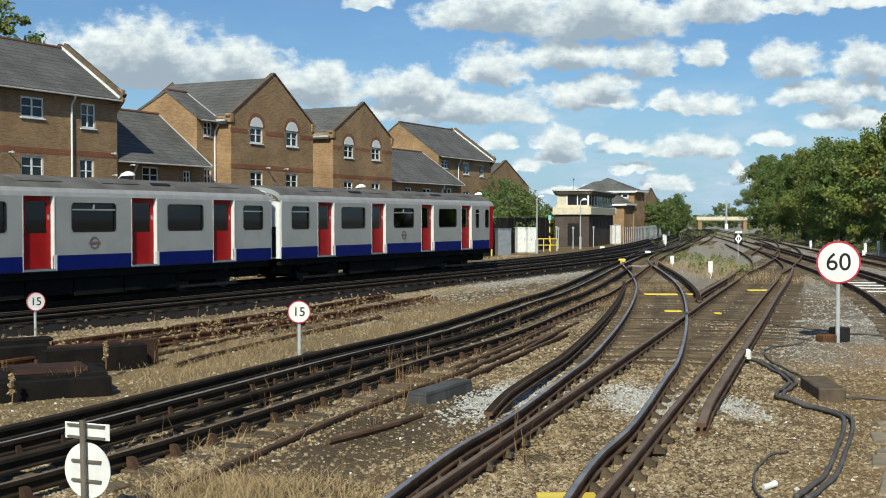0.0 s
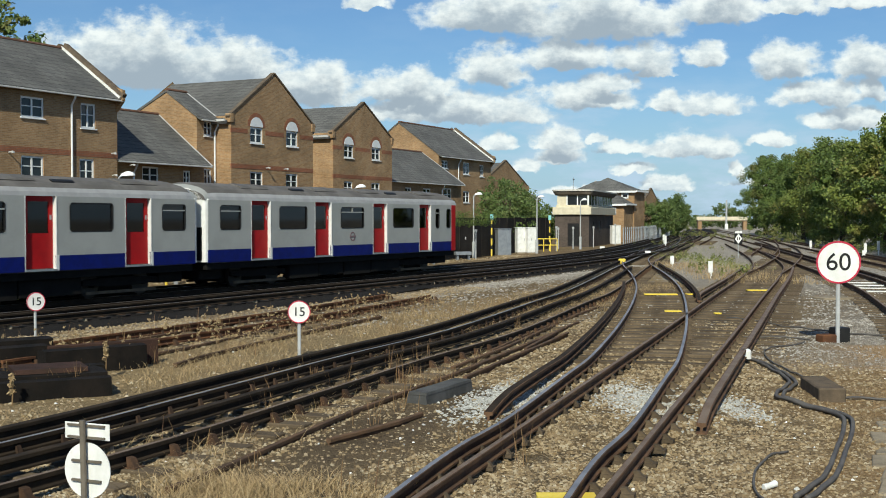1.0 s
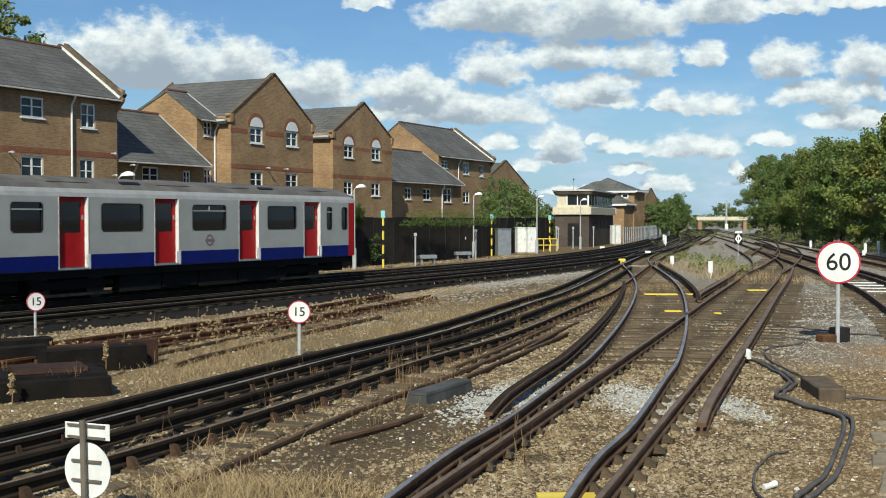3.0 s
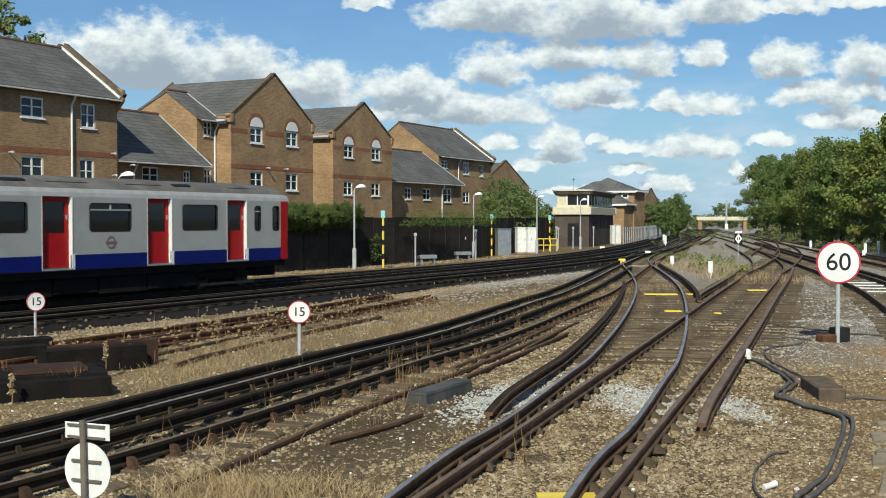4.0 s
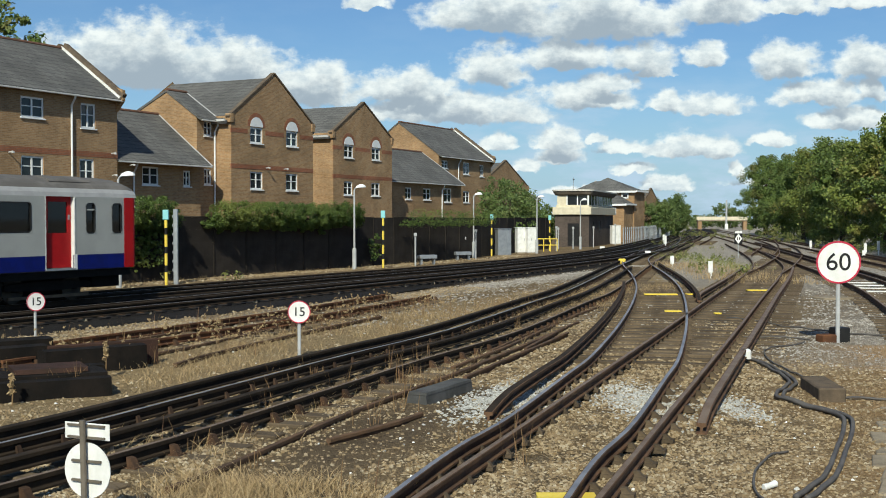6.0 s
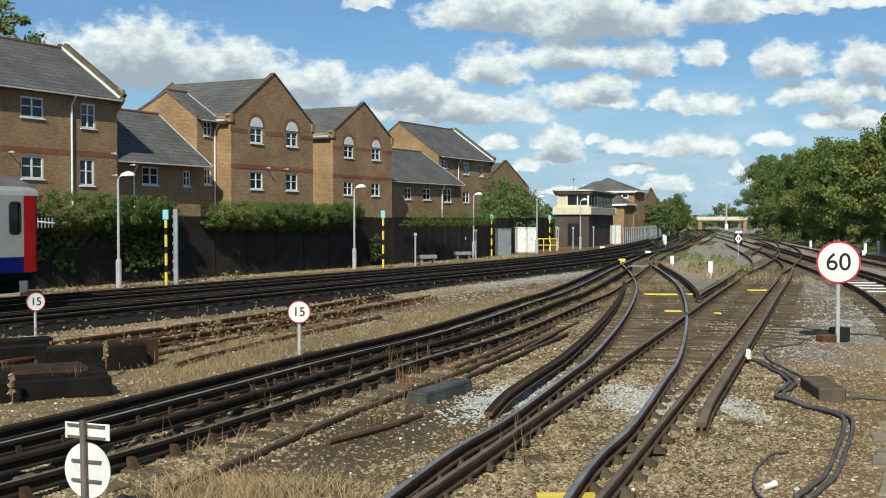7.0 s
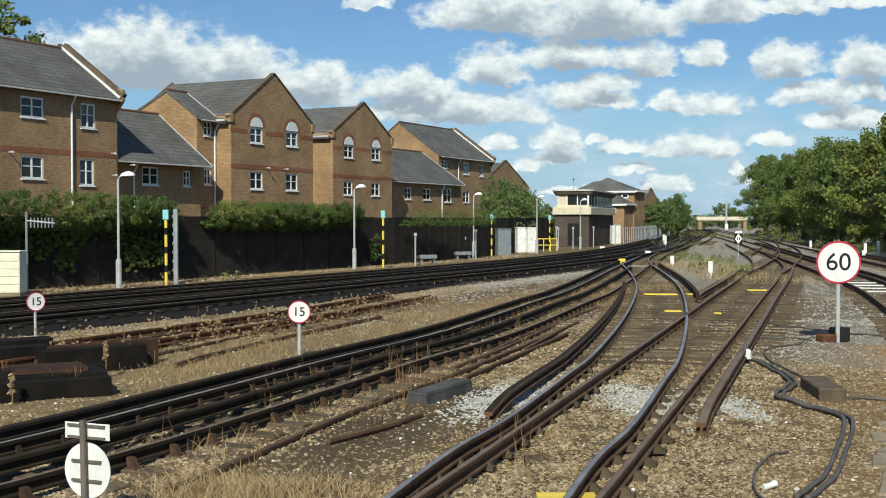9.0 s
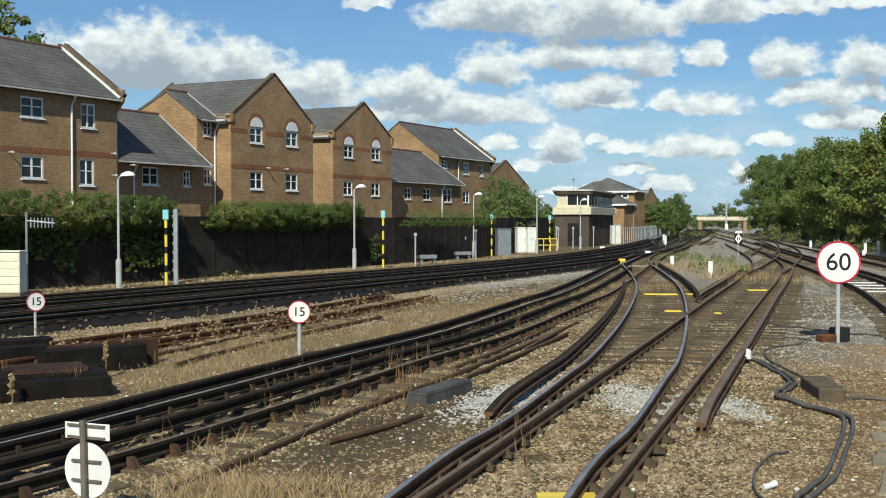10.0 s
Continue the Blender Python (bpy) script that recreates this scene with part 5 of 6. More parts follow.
tall += [(x, y, .10, 10) for x, y in zip(rng0.uniform(-3.2, .9, 22), rng0.uniform(11, 19, 22))]
tall += [(-5.55, 17.2, .07, 26), (-6.6, 17.6, .08, 18), (-.9, 20, .1, 16), (-.35, 21, .1, 16), (1.7, 27.5, .1, 14)]
blades("dead_stalks", "tall brown dead weed stalks", M["stalk"], tall, 2, .46, .2, .005)


def seed_heads(label, spots, seed):
    """Dried flower heads on the stalk tips."""
    rng = np.random.default_rng(seed)
    c = np.array([(x + rng.normal(0, .12), y + rng.normal(0, .12), ground_height(x, y) + rng.uniform(.22, .5)) for x, y in spots for _ in range(7)])
    v, f = leaf_cloud(rng, c, np.full(len(c), .035), len(c) * 14, .03)
    return loose("seed_heads", v.tolist(), f.tolist(), M["straw"], label, "dry weeds")


seed_heads("pale dried seed heads among the weeds", [(q.x, q.y) for q in (rng0.uniform(15, 30) * U + rng0.uniform(14, 17.4) * V for _ in range(70))], 15)

green = [(x, y, .3, 16) for x, y in zip(rng0.uniform(14.4, 16.9, 60), rng0.uniform(59, 82, 60))]
green += [(18 + (y - 88) * .2 + rng0.normal(0, 1.2), y, .5, 10) for y in rng0.uniform(84, 150, 60)]
blades("weed_blades", "pale yellow-green tall weeds between the tracks", M["weed_blade"], green, 12, .34, .8, .009)
blades("dry_grass", "thin straw-coloured grass between the diverging tracks", M["straw"], [(x, y, .35, 22) for x, y in zip(rng0.uniform(11.4, 15.0, 90), rng0.uniform(46, 66, 90))], 13, .35, .6, .009)


def weeds(label, boxes, seed):
    rng = np.random.default_rng(seed)
    c = np.vstack([np.column_stack([rng.uniform(a, b, k), rng.uniform(c0, d, k), rng.uniform(-.15, h_, k) * rng.uniform(.3, 1, k)]) for a, b, c0, d, h_, k in boxes])
    t = thing("weed_patch", Matrix(), label, "weeds", "weeds between the tracks")
    leaf_part("foliage", leaf_cloud(rng, c, np.full(len(c), .24), len(c) * 26, 0.13, 1.1), M["weed"], t)


weeds("yellow-green weeds between the diverging tracks", [(14.4, 16.6, 62, 78, .6, 22), (11.9, 14.2, 50, 62, .2, 8)], 8)
weeds("low yellow-green weeds along the far lines", [(19, 24, 88, 118, .3, 12), (31, 42, 150, 200, 1.0, 110)], 9)
weeds("rough green weeds at the foot of the wood", [(31, 34, 84, 100, .9, 60), (36, 41, 105, 150, 1.3, 120)], 10)
weeds("sparse weeds at the foot of the board fence", [tuple([-12.5, -6, 48.6, 49.2, .1, 4])], 11)


# ---- ballast stones ----
def stones(name, label, mat, pts, sizes, seed, sink=0.3):
    """Angular stones lying on the ground at pts (x, y)."""
    rng = np.random.default_rng(seed)
    n = len(pts)
    base = np.array([(1, 0, 0), (-.5, .87, 0), (-.5, -.87, 0), (.2, .1, .75), (-.6, 0.3, .55), (0, -.55, .6)])
    tri = np.array([(0, 1, 3), (1, 4, 3), (1, 2, 4), (2, 5, 4), (2, 0, 5), (0, 3, 5), (3, 4, 5)])
    v = np.repeat(base[None], n, 0) * rng.uniform(.6, 1.35, (n, 6, 3))
    a = rng.uniform(0, 6.28, n)
    ca, sa = np.cos(a)[:, None], np.sin(a)[:, None]
    v = np.stack([v[..., 0] * ca - v[..., 1] * sa, v[..., 0] * sa + v[..., 1] * ca, v[..., 2]], -1) * sizes[:, None, None]
    z = np.array([ground_height(x, y) for x, y in pts]) - sizes * sink
    v += np.column_stack([pts, z])[:, None, :]
    f = tri[None] + (np.arange(n) * 6)[:, None, None]
    return loose(name, v.reshape(-1, 3).tolist(), f.reshape(-1, 3).tolist(), mat, label, "stones")


def fan(rng, n, y0, y1, left=-.40, right=.40):
    """Random places inside the widening strip before the viewer, denser near."""
    y = y0 * (y1 / y0) ** rng.random(n)
    return np.column_stack([y * rng.uniform(left, right, n), y])


rg = np.random.default_rng(21)
pts = fan(rg, 125000, 9.0, 30.0)
dry = np.array([ground_tone(x, y)[0] for x, y in pts])
clear = np.array([ground_tone(x, y)[2] for x, y in pts])
lane = np.maximum(0, 1.3 - np.abs(pts[:, 0] + 1.05 - .36 * (pts[:, 1] - 13)) / 1.3).clip(0, 1) * (pts[:, 1] < 18)
pts = pts[rg.random(len(pts)) > np.maximum(dry * .96, np.maximum(clear * .9, lane * .85))]
grey = np.abs(pts[:, 0] - .40 * pts[:, 1]) + rg.normal(0, .5, len(pts)) + 5 * np.clip((22 - pts[:, 1]) / 4, 0, 3) < 3.0
gp = pts[grey]
stones("ballast_stones", "fine grey gravel round the tall sign", M["stone_grey"], gp, .012 + .03 * rg.random(len(gp)) ** 1.7, 11)
pts = pts[~grey]
stones("ballast_stones", "loose brown and grey ballast stones", M["stone"], pts, (.010 + .034 * rg.random(len(pts)) ** 1.7) * (1 + .3 * (pts[:, 1] > 18)), 1)
pts = fan(rg, 38000, 28.0, 125.0, -.35, .42)
sv = np.column_stack([pts @ np.array(U), pts @ np.array(V)])
between = (np.abs(pts[:, 0] - 1.9 - .32 * (pts[:, 1] - 15)) < 2.6) & (pts[:, 1] < 62) & (rg.random(len(pts)) < .75)
pts = pts[((sv[:, 1] < 18.5) | (pts[:, 0] > .19 * pts[:, 1] + 2)) & ~between & (rg.random(len(pts)) > np.array([ground_tone(x, y)[0] for x, y in pts]) * .8)]
stones("ballast_stones", "loose grey-brown ballast stones further along the lines", M["stone_grey"], pts, rg.uniform(.03, .07, len(pts)), 2)
mixed = [(rg.normal(1.0, .30, 3000), rg.normal(17.0, .9, 3000), .32), (rg.normal(2.85, .3, 2200), rg.normal(16.6, .9, 2200), .0), (rg.normal(4.05, .16, 700), rg.normal(15.9, .5, 700), .0)]
pp = np.vstack([np.column_stack([a + k * (b - 17.0), b]) for a, b, k in mixed])
s_ = rg.uniform(16, 70, 11000)
v_ = rg.normal(18.7, .65, 11000) + .045 * np.maximum(s_ - 25, 0)
strip = np.column_stack([s_ * U.x + v_ * V.x, s_ * U.y + v_ * V.y])
far = s_ > 40
stones("ballast_stones", "brown ballast shoulder of the running lines", M["stone"], strip[~far], rg.uniform(.03, .06, int((~far).sum())), 6)
stones("ballast_stones", "pale grey gravel beside the running lines", M["stone_grey"], strip[far], rg.uniform(.03, .06, int(far.sum())), 8)
stones("ballast_stones", "fresh pale grey ballast in patches", M["stone_pale"], pp, rg.uniform(.02, .045, len(pp)) * np.where(pp[:, 1] > 24, 1.5, 1), 3)
s_ = rg.uniform(22, 76, 2600)
v_ = rg.normal(31.9, .45, 2600) + .0009 * np.maximum(s_ - 50, 0) ** 2
foot = np.column_stack([s_ * U.x + v_ * V.x, s_ * U.y + v_ * V.y])
stones("ballast_stones", "pale rubble at the foot of the fence", M["stone"], foot, rg.uniform(.04, .09, len(foot)), 7, .1)
pw = fan(rg, 260, 9.5, 40)
stones("pale_stones", "scattered chalk-white stones and litter", M["white"], pw, rg.uniform(.015, .034, len(pw)), 4, .1)
s_, v_ = rg.uniform(18, 75, 9000), rg.uniform(-3.6, 3.4, 9000)
rp = np.array([tuple(run(a - 2) + Vector((.883, -.469)) * (1.8 + b)) for a, b in zip(s_, v_)])
dk = stones("ballast_stones", "dark oily ballast stones under the running lines", M["stone_dark"], rp, rg.uniform(.03, .055, len(rp)), 5, -.3)


# ---- signs ----
def text_mesh(body, size, mat, parent, x, y, z, name="lettering"):
    cu = bpy.data.curves.new(name, "FONT")
    cu.body, cu.size, cu.align_x, cu.align_y, cu.extrude, cu.offset = body, size, "CENTER", "CENTER", 0.002, 0.003 * size
    tmp = bpy.data.objects.new(name, cu)
    scene.collection.objects.link(tmp)
    me = bpy.data.meshes.new_from_object(tmp.evaluated_get(bpy.context.evaluated_depsgraph_get()))
    bpy.data.objects.remove(tmp)
    me.materials.clear()
    me.materials.append(mat)
    o = part(name, me, None, parent)
    o.matrix_local = pose(x, y, z, 90, 0, 0)
    return o


def speed_sign(words, x, y, z, dia, turn, label, post_r, size, squash=1.0):
    s = thing("speed_sign", pose(x, y, 0, 0, 0, turn), label, "speed sign", "speed restriction signs")
    p = Shape()
    p.tube([(0, .05, -.35), (0, .05, z + dia * .42)], post_r, 10)
    part("post", p, M["post_grey"], s)
    p = Shape()
    p.disc((0, 0, z), dia / 2, .015, 48)
    part("plate", p, M["white"], s, "white round plate")
    p = Shape()
    p.disc((0, -.006, z), dia / 2, .021, 48, 0, dia / 2 * .92)
    part("border", p, M["sign_red"], s, "thin red border")
    for dz in (-.25, .25):
        p = Shape()
        p.box(-dia * .3, dia * .3, .018, .045, z + dz * dia - .015, z + dz * dia + .015)
        part("bracket", p, M["galv"], s)
    text_mesh(words, size, M["black"], s, 0, -.004, z - .01 * dia)
    return s


speed_sign("60", 8.33, 24.38, 1.49, .90, -14, "white round speed sign with red border reading 60", .045, .52)
speed_sign("15", -2.66, 21.37, .685, .42, 4, "small white round speed sign reading 15", .033, .235)
speed_sign("15", -8.58, 24.38, .66, .40, 40, "small white speed sign turned aside, reading 15", .03, .24)
sb = thing("concrete_footing", pose(8.15, 24.5, -.2, 0, 0, 15), "small brick-red footing and black box at the sign post", "footing")
p = Shape()
p.box(-.2, .14, -.15, .15, -.1, .16, bevel=.02)
part("block", p, M["rail_rusty"], sb)
p = Shape()
p.box(.15, .48, -.12, .2, -.1, .30, bevel=.02)
part("junction_box", p, M["black"], sb, "black box")

# the back of a round sign with a plate above it
bs = thing("sign_back", pose(-2.995, 9.7, 0, 0, 0, -22), "back of a white round sign on a brown steel post", "sign")
p = Shape()
p.tube([(.012, -.045, -.4), (-.01, -.045, .715)], .026, 10)
part("post", p, M["post_brown"], bs)
p = Shape()
p.disc((.0, 0, .285), .235, .01, 48)
part("plate", p, M["white"], bs)
p = Shape()
p.box(-.23, .23, 0, .01, .545, .685, bevel=.003)
part("name_plate", p, M["white"], bs, "oblong white plate")
for z in (.565, .665):
    p = Shape()
    p.box(-.19, .19, -.02, -.001, z - .009, z + .009)
    part("rib", p, M["post_brown"], bs)
for z in (.20, .365):
    p = Shape()
    p.box(-.15, .15, -.022, -.001, z - .010, z + .010)
    part("rib", p, M["post_brown"], bs)

ds = thing("diamond_sign", pose(19.9, 78, 0), "white board with a black-edged diamond on a post", "sign")
p = Shape()
p.tube([(0, .05, -.4), (0, .05, 1.1)], .03, 8)
part("post", p, M["post_grey"], ds)
p = Shape()
p.box(-.27, .27, 0, .02, .70, 1.62, bevel=.004)
part("board", p, M["black"], ds)
p = Shape()
p.loft([[(0, y_, .74), (.25, y_, 1.08), (0, y_, 1.42), (-.25, y_, 1.08)] for y_ in (-.012, -.004)], 0, True, True)
part("diamond", p, M["white"], ds)
p = Shape()
p.box(-.25, .25, -.012, -.004, 1.44, 1.6)
part("upper_panel", p, M["white"], ds)
for x_ in (-.07, .07):
    p = Shape()
    p.box(x_ - .03, x_ + .03, -.018, -.013, .98, 1.18)
    part("lettering", p, M["black"], ds)


# ---- lamp columns, posts and cabinets by the fence ----
def lamp_column(x, y, high, turn=20):
    t = thing("lamp_column", pose(x, y, -.2, 0, 0, turn), "slim grey lamp column with a white lantern", "lamp post", "lamp columns along the line")
    p = Shape()
    p.tube([(0, 0, -.2), (0, 0, 1.05)], .11, 12)
    part("base", p, M["post_grey"], t, "pale grey wider base")
    p = Shape()
    p.tube([(0, 0, 1.05), (0, 0, 1.1), (0, 0, high - .12), (.06, 0, high), (.25, 0, high + .06)], [.1, .055, .045, .04, .035], 10)
    part("column", p, M["post_grey"], t)
    p = Shape()
    rings = []
    for k, w, up in ((0, .03, .04), (.06, .08, .10), (.2, .12, .17), (.34, .13, .18), (.46, .11, .13), (.54, .05, .05)):
        rings.append([(.08 + k, w * math.cos(a), high + .03 + .05 * k + up * max(math.sin(a), -.12)) for a in (2 * math.pi * q / 10 for q in range(10))])
    p.loft(rings, 0, True, True)
    part("lantern", p, M["upvc"], t, "white lantern")


for x, y in ((-12.3, 43.9), (-4.6, 60.1), (2.06, 78), (7.06, 87.1), (11.92, 100.5)):
    lamp_column(x, y, 4.2)


def striped_post(x, y, high):
    t = thing("marker_post", pose(x, y, -.2), "yellow and black banded post with a cyan plate", "marker post", "banded marker posts")
    z, n = 0.0, 0
    while z < high - .5:
        step = (.48, .27)[n % 2]
        p = Shape()
        p.tube([(0, 0, z - (.2 if n == 0 else 0)), (0, 0, min(z + step, high - .4))], .06, 10)
        part("band", p, M["yellow"] if n % 2 == 0 else M["black"], t)
        z, n = z + step, n + 1
    p = Shape()
    p.box(-.115, .115, -.08, .08, high - .4, high, bevel=.015)
    part("plate", p, M["cyan"], t, "cyan plate")


for x, y, h_ in ((-11.05, 46.2, 2.97), (-3.18, 61.5, 3.05), (3.43, 81.7, 2.95), (8.75, 95, 2.9)):
    striped_post(x, y, h_)


def cabinet(x, y, w, d, h_, turn, mat, label, doors=2):
    t = thing("relay_cabinet", pose(x, y, -.22, 0, 0, turn), label, "equipment cabinet", "lineside cabinets")
    p = Shape()
    p.box(-w / 2, w / 2, 0, d, 0, .1)
    part("plinth", p, M["concrete"], t)
    p = Shape()
    p.box(-w / 2 + .02, w / 2 - .02, .02, d - .02, .1, h_ - .06, bevel=.01)
    part("body", p, mat, t)
    p = Shape()
    p.box(-w / 2 - .02, w / 2 + .02, -.02, d + .02, h_ - .06, h_, bevel=.015)
    part("top", p, mat, t)
    for k in range(5 if doors == 0 else 0):
        p = Shape()
        p.box(-w / 2 + .04, w / 2 - .04, -.002, .03, .14 + k * (h_ - .24) / 5, .11 + (k + 1) * (h_ - .24) / 5, bevel=.008)
        part("panel", p, mat, t)
    for k in range(doors):
        a, b = -w / 2 + .05 + k * (w - .1) / doors, -w / 2 + .05 + (k + 1) * (w - .1) / doors
        p = Shape()
        p.box(a + .012, b - .012, .004, .03, .16, h_ - .12, bevel=.006)
        dr = part("door", p, mat, t)
        p = Shape()
        p.box(b - .1, b - .06, -.02, .005, h_ * .5, h_ * .58)
        part("handle", p, M["galv"], dr)


cabinet(-14.95, 39.3, 1.2, .6, 1.55, -4, M["ivory"], "ivory-white lineside cabinet with pale panels before the fence", 0)
cabinet(4.35, 81.5, 1.05, .6, 1.95, 20, M["galv"], "grey metal lineside cabinet with doors")
cabinet(5.95, 87.4, .72, .55, 2.0, 20, M["white"], "white lineside cabinet beside a wider one", 1)
cabinet(6.75, 87.2, .82, .55, 2.0, 20, M["white"], "white lineside cabinet with two doors")
cabinet(17.7, 118, 1.0, .6, 2.0, 20, M["white"], "white lineside cabinet by the signal box")


def stub_post(x, y, h_, r=.05, head=True, mat="post_grey"):
    t = thing("lineside_post", pose(x, y, -.22), "short pale lineside post", "post", "short lineside posts")
    p = Shape()
    p.tube([(0, 0, -.15), (0, 0, h_)], r, 8)
    part("shaft", p, M[mat], t)
    if head:
        p = Shape()
        p.box(-.09, .09, -.1, .08, h_ - .06, h_ + .14, bevel=.02)
        part("head", p, M[mat], t)


for x, y, h_ in ((-1.55, 65, 1.7), (1.45, 77, 1.3), (1.85, 78.5, 1.75), (2.15, 76, 1.8), (9.2, 94, 1.9), (9.95, 100, 1.75), (11.4, 101.5, 1.8), (13.9, 107, 1.8), (17.1, 115, 2.0)):
    stub_post(x, y, h_)
for x, y, h_ in ((11.85, 51.2, .62), (12.33, 62.2, .5), (30.5, 96.0, .7), (20.0, 104, 1.0), (22.5, 118, .9), (29.2, 80, .8), (31.6, 84, .9), (28.0, 77, .4)):
    t = thing("marker_stake", pose(x, y, -.22), "short white marker stake beside the track", "marker", "white marker stakes")
    p = Shape()
    p.tube([(0, 0, -.1), (0, 0, h_)], .045, 8)
    part("stake", p, M["white"], t)
    p = Shape()
    p.box(-.12, .08, -.03, .03, h_ * .4, h_ + .14, bevel=.01)
    part("plate", p, M["white"], t)
for x, y in ((-0.9, 66.5), (1.25, 73.0)):
    t = thing("point_machine", pose(x, y, -.2, 0, 0, 25), "pale low lineside equipment on legs", "lineside equipment", "lineside equipment")
    p = Shape()
    p.box(-.55, .55, -.2, .2, .3, .55, bevel=.04)
    part("case", p, M["galv"], t)
    for a in (-.4, .4):
        p = Shape()
        p.box(a - .05, a + .05, -.12, .12, -.1, .3)
        part("leg", p, M["galv"], t)

# tall slotted post and a bracket arm near the cabinet
t = thing("slotted_post", pose(-10.75, 46.6, -.2), "tall galvanised slotted post before the fence", "post")
p = Shape()
p.box(-.09, .09, -.07, .07, -.2, 3.0, bevel=.015)
part("shaft", p, M["galv"], t)
for k in range(7):
    p = Shape()
    p.box(-.13, -.085, -.05, .05, .5 + k * .36, .6 + k * .36)
    part("lug", p, M["galv"], t)
t = thing("bracket_post", pose(-14.6, 40.6, -.2, 0, 0, 10), "thin galvanised post with a comb-like arm", "post")
p = Shape()
p.tube([(0, 0, -.2), (0, 0, 2.85)], .045, 8)
part("shaft", p, M["galv"], t)
p = Shape()
p.tube([(0, 0, 2.55), (.95, 0, 2.45)], .03, 6)
part("arm", p, M["galv"], t)
for k in range(7):
    p = Shape()
    p.tube([(.15 + .12 * k, 0, 2.3), (.15 + .12 * k, 0, 2.65)], .022, 6)
    part("tooth", p, M["galv"], t)

t = thing("yellow_guard_rail", pose(8.4, 93.5, -.2, 0, 0, 20), "low yellow tubular guard rail", "guard rail")
for z in (.5, 1.0):
    p = Shape()
    p.tube([(-.9, 0, z), (.9, 0, z)], .04, 8)
    part("rail", p, M["yellow"], t)
for a in (-.9, -.3, .3, .9):
    p = Shape()
    p.tube([(a, 0, -.15), (a, 0, 1.02)], .04, 8)
    part("upright", p, M["yellow"], t)


# ---- signal box ----
def signal_box():
    t = thing("signal_box", pose(13.6, 108, 0, 0, 0, 73.7), "two-storey brown signal box with cream band and flat roof", "signal box")
    L, W = 16.0, 3.2
    base = Shape()
    wall_front(base, 0, L, -.3, 2.8, 0, [(2.2, 3.2, .0, 2.1), (6.0, 7.4, 1.2, 2.2)], .12)
    base.face([(0, 0, -.3), (0, W, -.3), (0, W, 2.8), (0, 0, 2.8)])
    base.face([(L, 0, -.3), (L, W, -.3), (L, W, 2.8), (L, 0, 2.8)])
    base.face([(0, W, -.3), (L, W, -.3), (L, W, 2.8), (0, W, 2.8)])
    part("ground_storey", base, M["box_brown"], t, "dark brown lower storey")
    for a, b, c, d in ((2.2, 3.2, -.0, 2.1), (6.0, 7.4, 1.2, 2.2)):
        p = Shape()
        p.box(a, b, .08, .12, c, d)
        part("shutter", p, M["black"], t)
    p = Shape()
    p.box(-.012, .03, .9, 2.0, -.1, 2.0)
    part("end_door", p, M["black"], t)
    p = Shape()
    p.box(-.25, L + .2, -.25, W + .2, 2.8, 3.52, bevel=.03)
    part("balcony_band", p, M["cream"], t, "cream rendered band")
    p = Shape()
    p.box(-.02, L - .5, -.02, W - .1, 3.52, 3.72)
    part("window_wall", p, M["cream"], t)
    p = Shape()
    p.box(.35, L - .9, .4, W - .5, 3.6, 4.6)
    part("cabin_core", p, M["coach_lining"], t)
    n = 9
    for k in range(n):
        a = .0 + k * (L - .6) / n
        w = part("window", Shape(), M["upvc"], t)
        p = Shape()
        p.box(a, a + .09, 0, .08, 3.72, 4.62)
        part("mullion", p, M["upvc"], w)
        p = Shape()
        p.box(a + .09, a + (L - .6) / n, .03, .045, 3.72, 4.62)
        part("pane", p, M["pane"], w)
    for k in range(3):
        a = .05 + k * (W - .25) / 3
        w = part("window", Shape(), M["upvc"], t)
        p = Shape()
        p.box(0, .08, a, a + .1, 3.72, 4.62)
        part("mullion", p, M["upvc"], w)
        p = Shape()
        p.box(.03, .045, a + .1, a + (W - .25) / 3, 3.72, 4.62)
        part("pane", p, M["cream"] if k == 2 else M["pane"], w)
    def plan(x0, x1, y0, y1, r, z):
        """An oblong with round corners at the near end."""
        arc = [math.pi / 2 * k / 6 for k in range(7)]
        return [(x0 + r - r * math.sin(a), y0 + r - r * math.cos(a), z) for a in arc] + [(x0 + r - r * math.cos(a), y1 - r + r * math.sin(a), z) for a in arc] + [(x1, y1, z), (x1, y0, z)]

    p = Shape()
    p.loft([plan(-.1, L - .4, -.1, W + .02, .5, 4.62), plan(-.25, L - .3, -.25, W + .12, .7, 4.72), plan(-.45, L - .1, -.4, W + .35, 1.1, 5.02)], 0, True, True)
    part("soffit", p, M["soffit"], t, "brown sloping soffit")
    p = Shape()
    p.loft([plan(-.5, L - .05, -.45, W + .4, 1.15, 5.02), plan(-.5, L - .05, -.45, W + .4, 1.15, 5.16)], 0, True, True)
    part("flat_roof", p, M["roof_fascia"], t, "pale flat roof edge")
    p = Shape()
    p.tube([(3, 2, 5.2), (3, 2, 6.4)], .03, 6)
    p.box(2.4, 3.6, 1.97, 2.03, 6.2, 6.26)
    part("aerial", p, M["galv"], t)


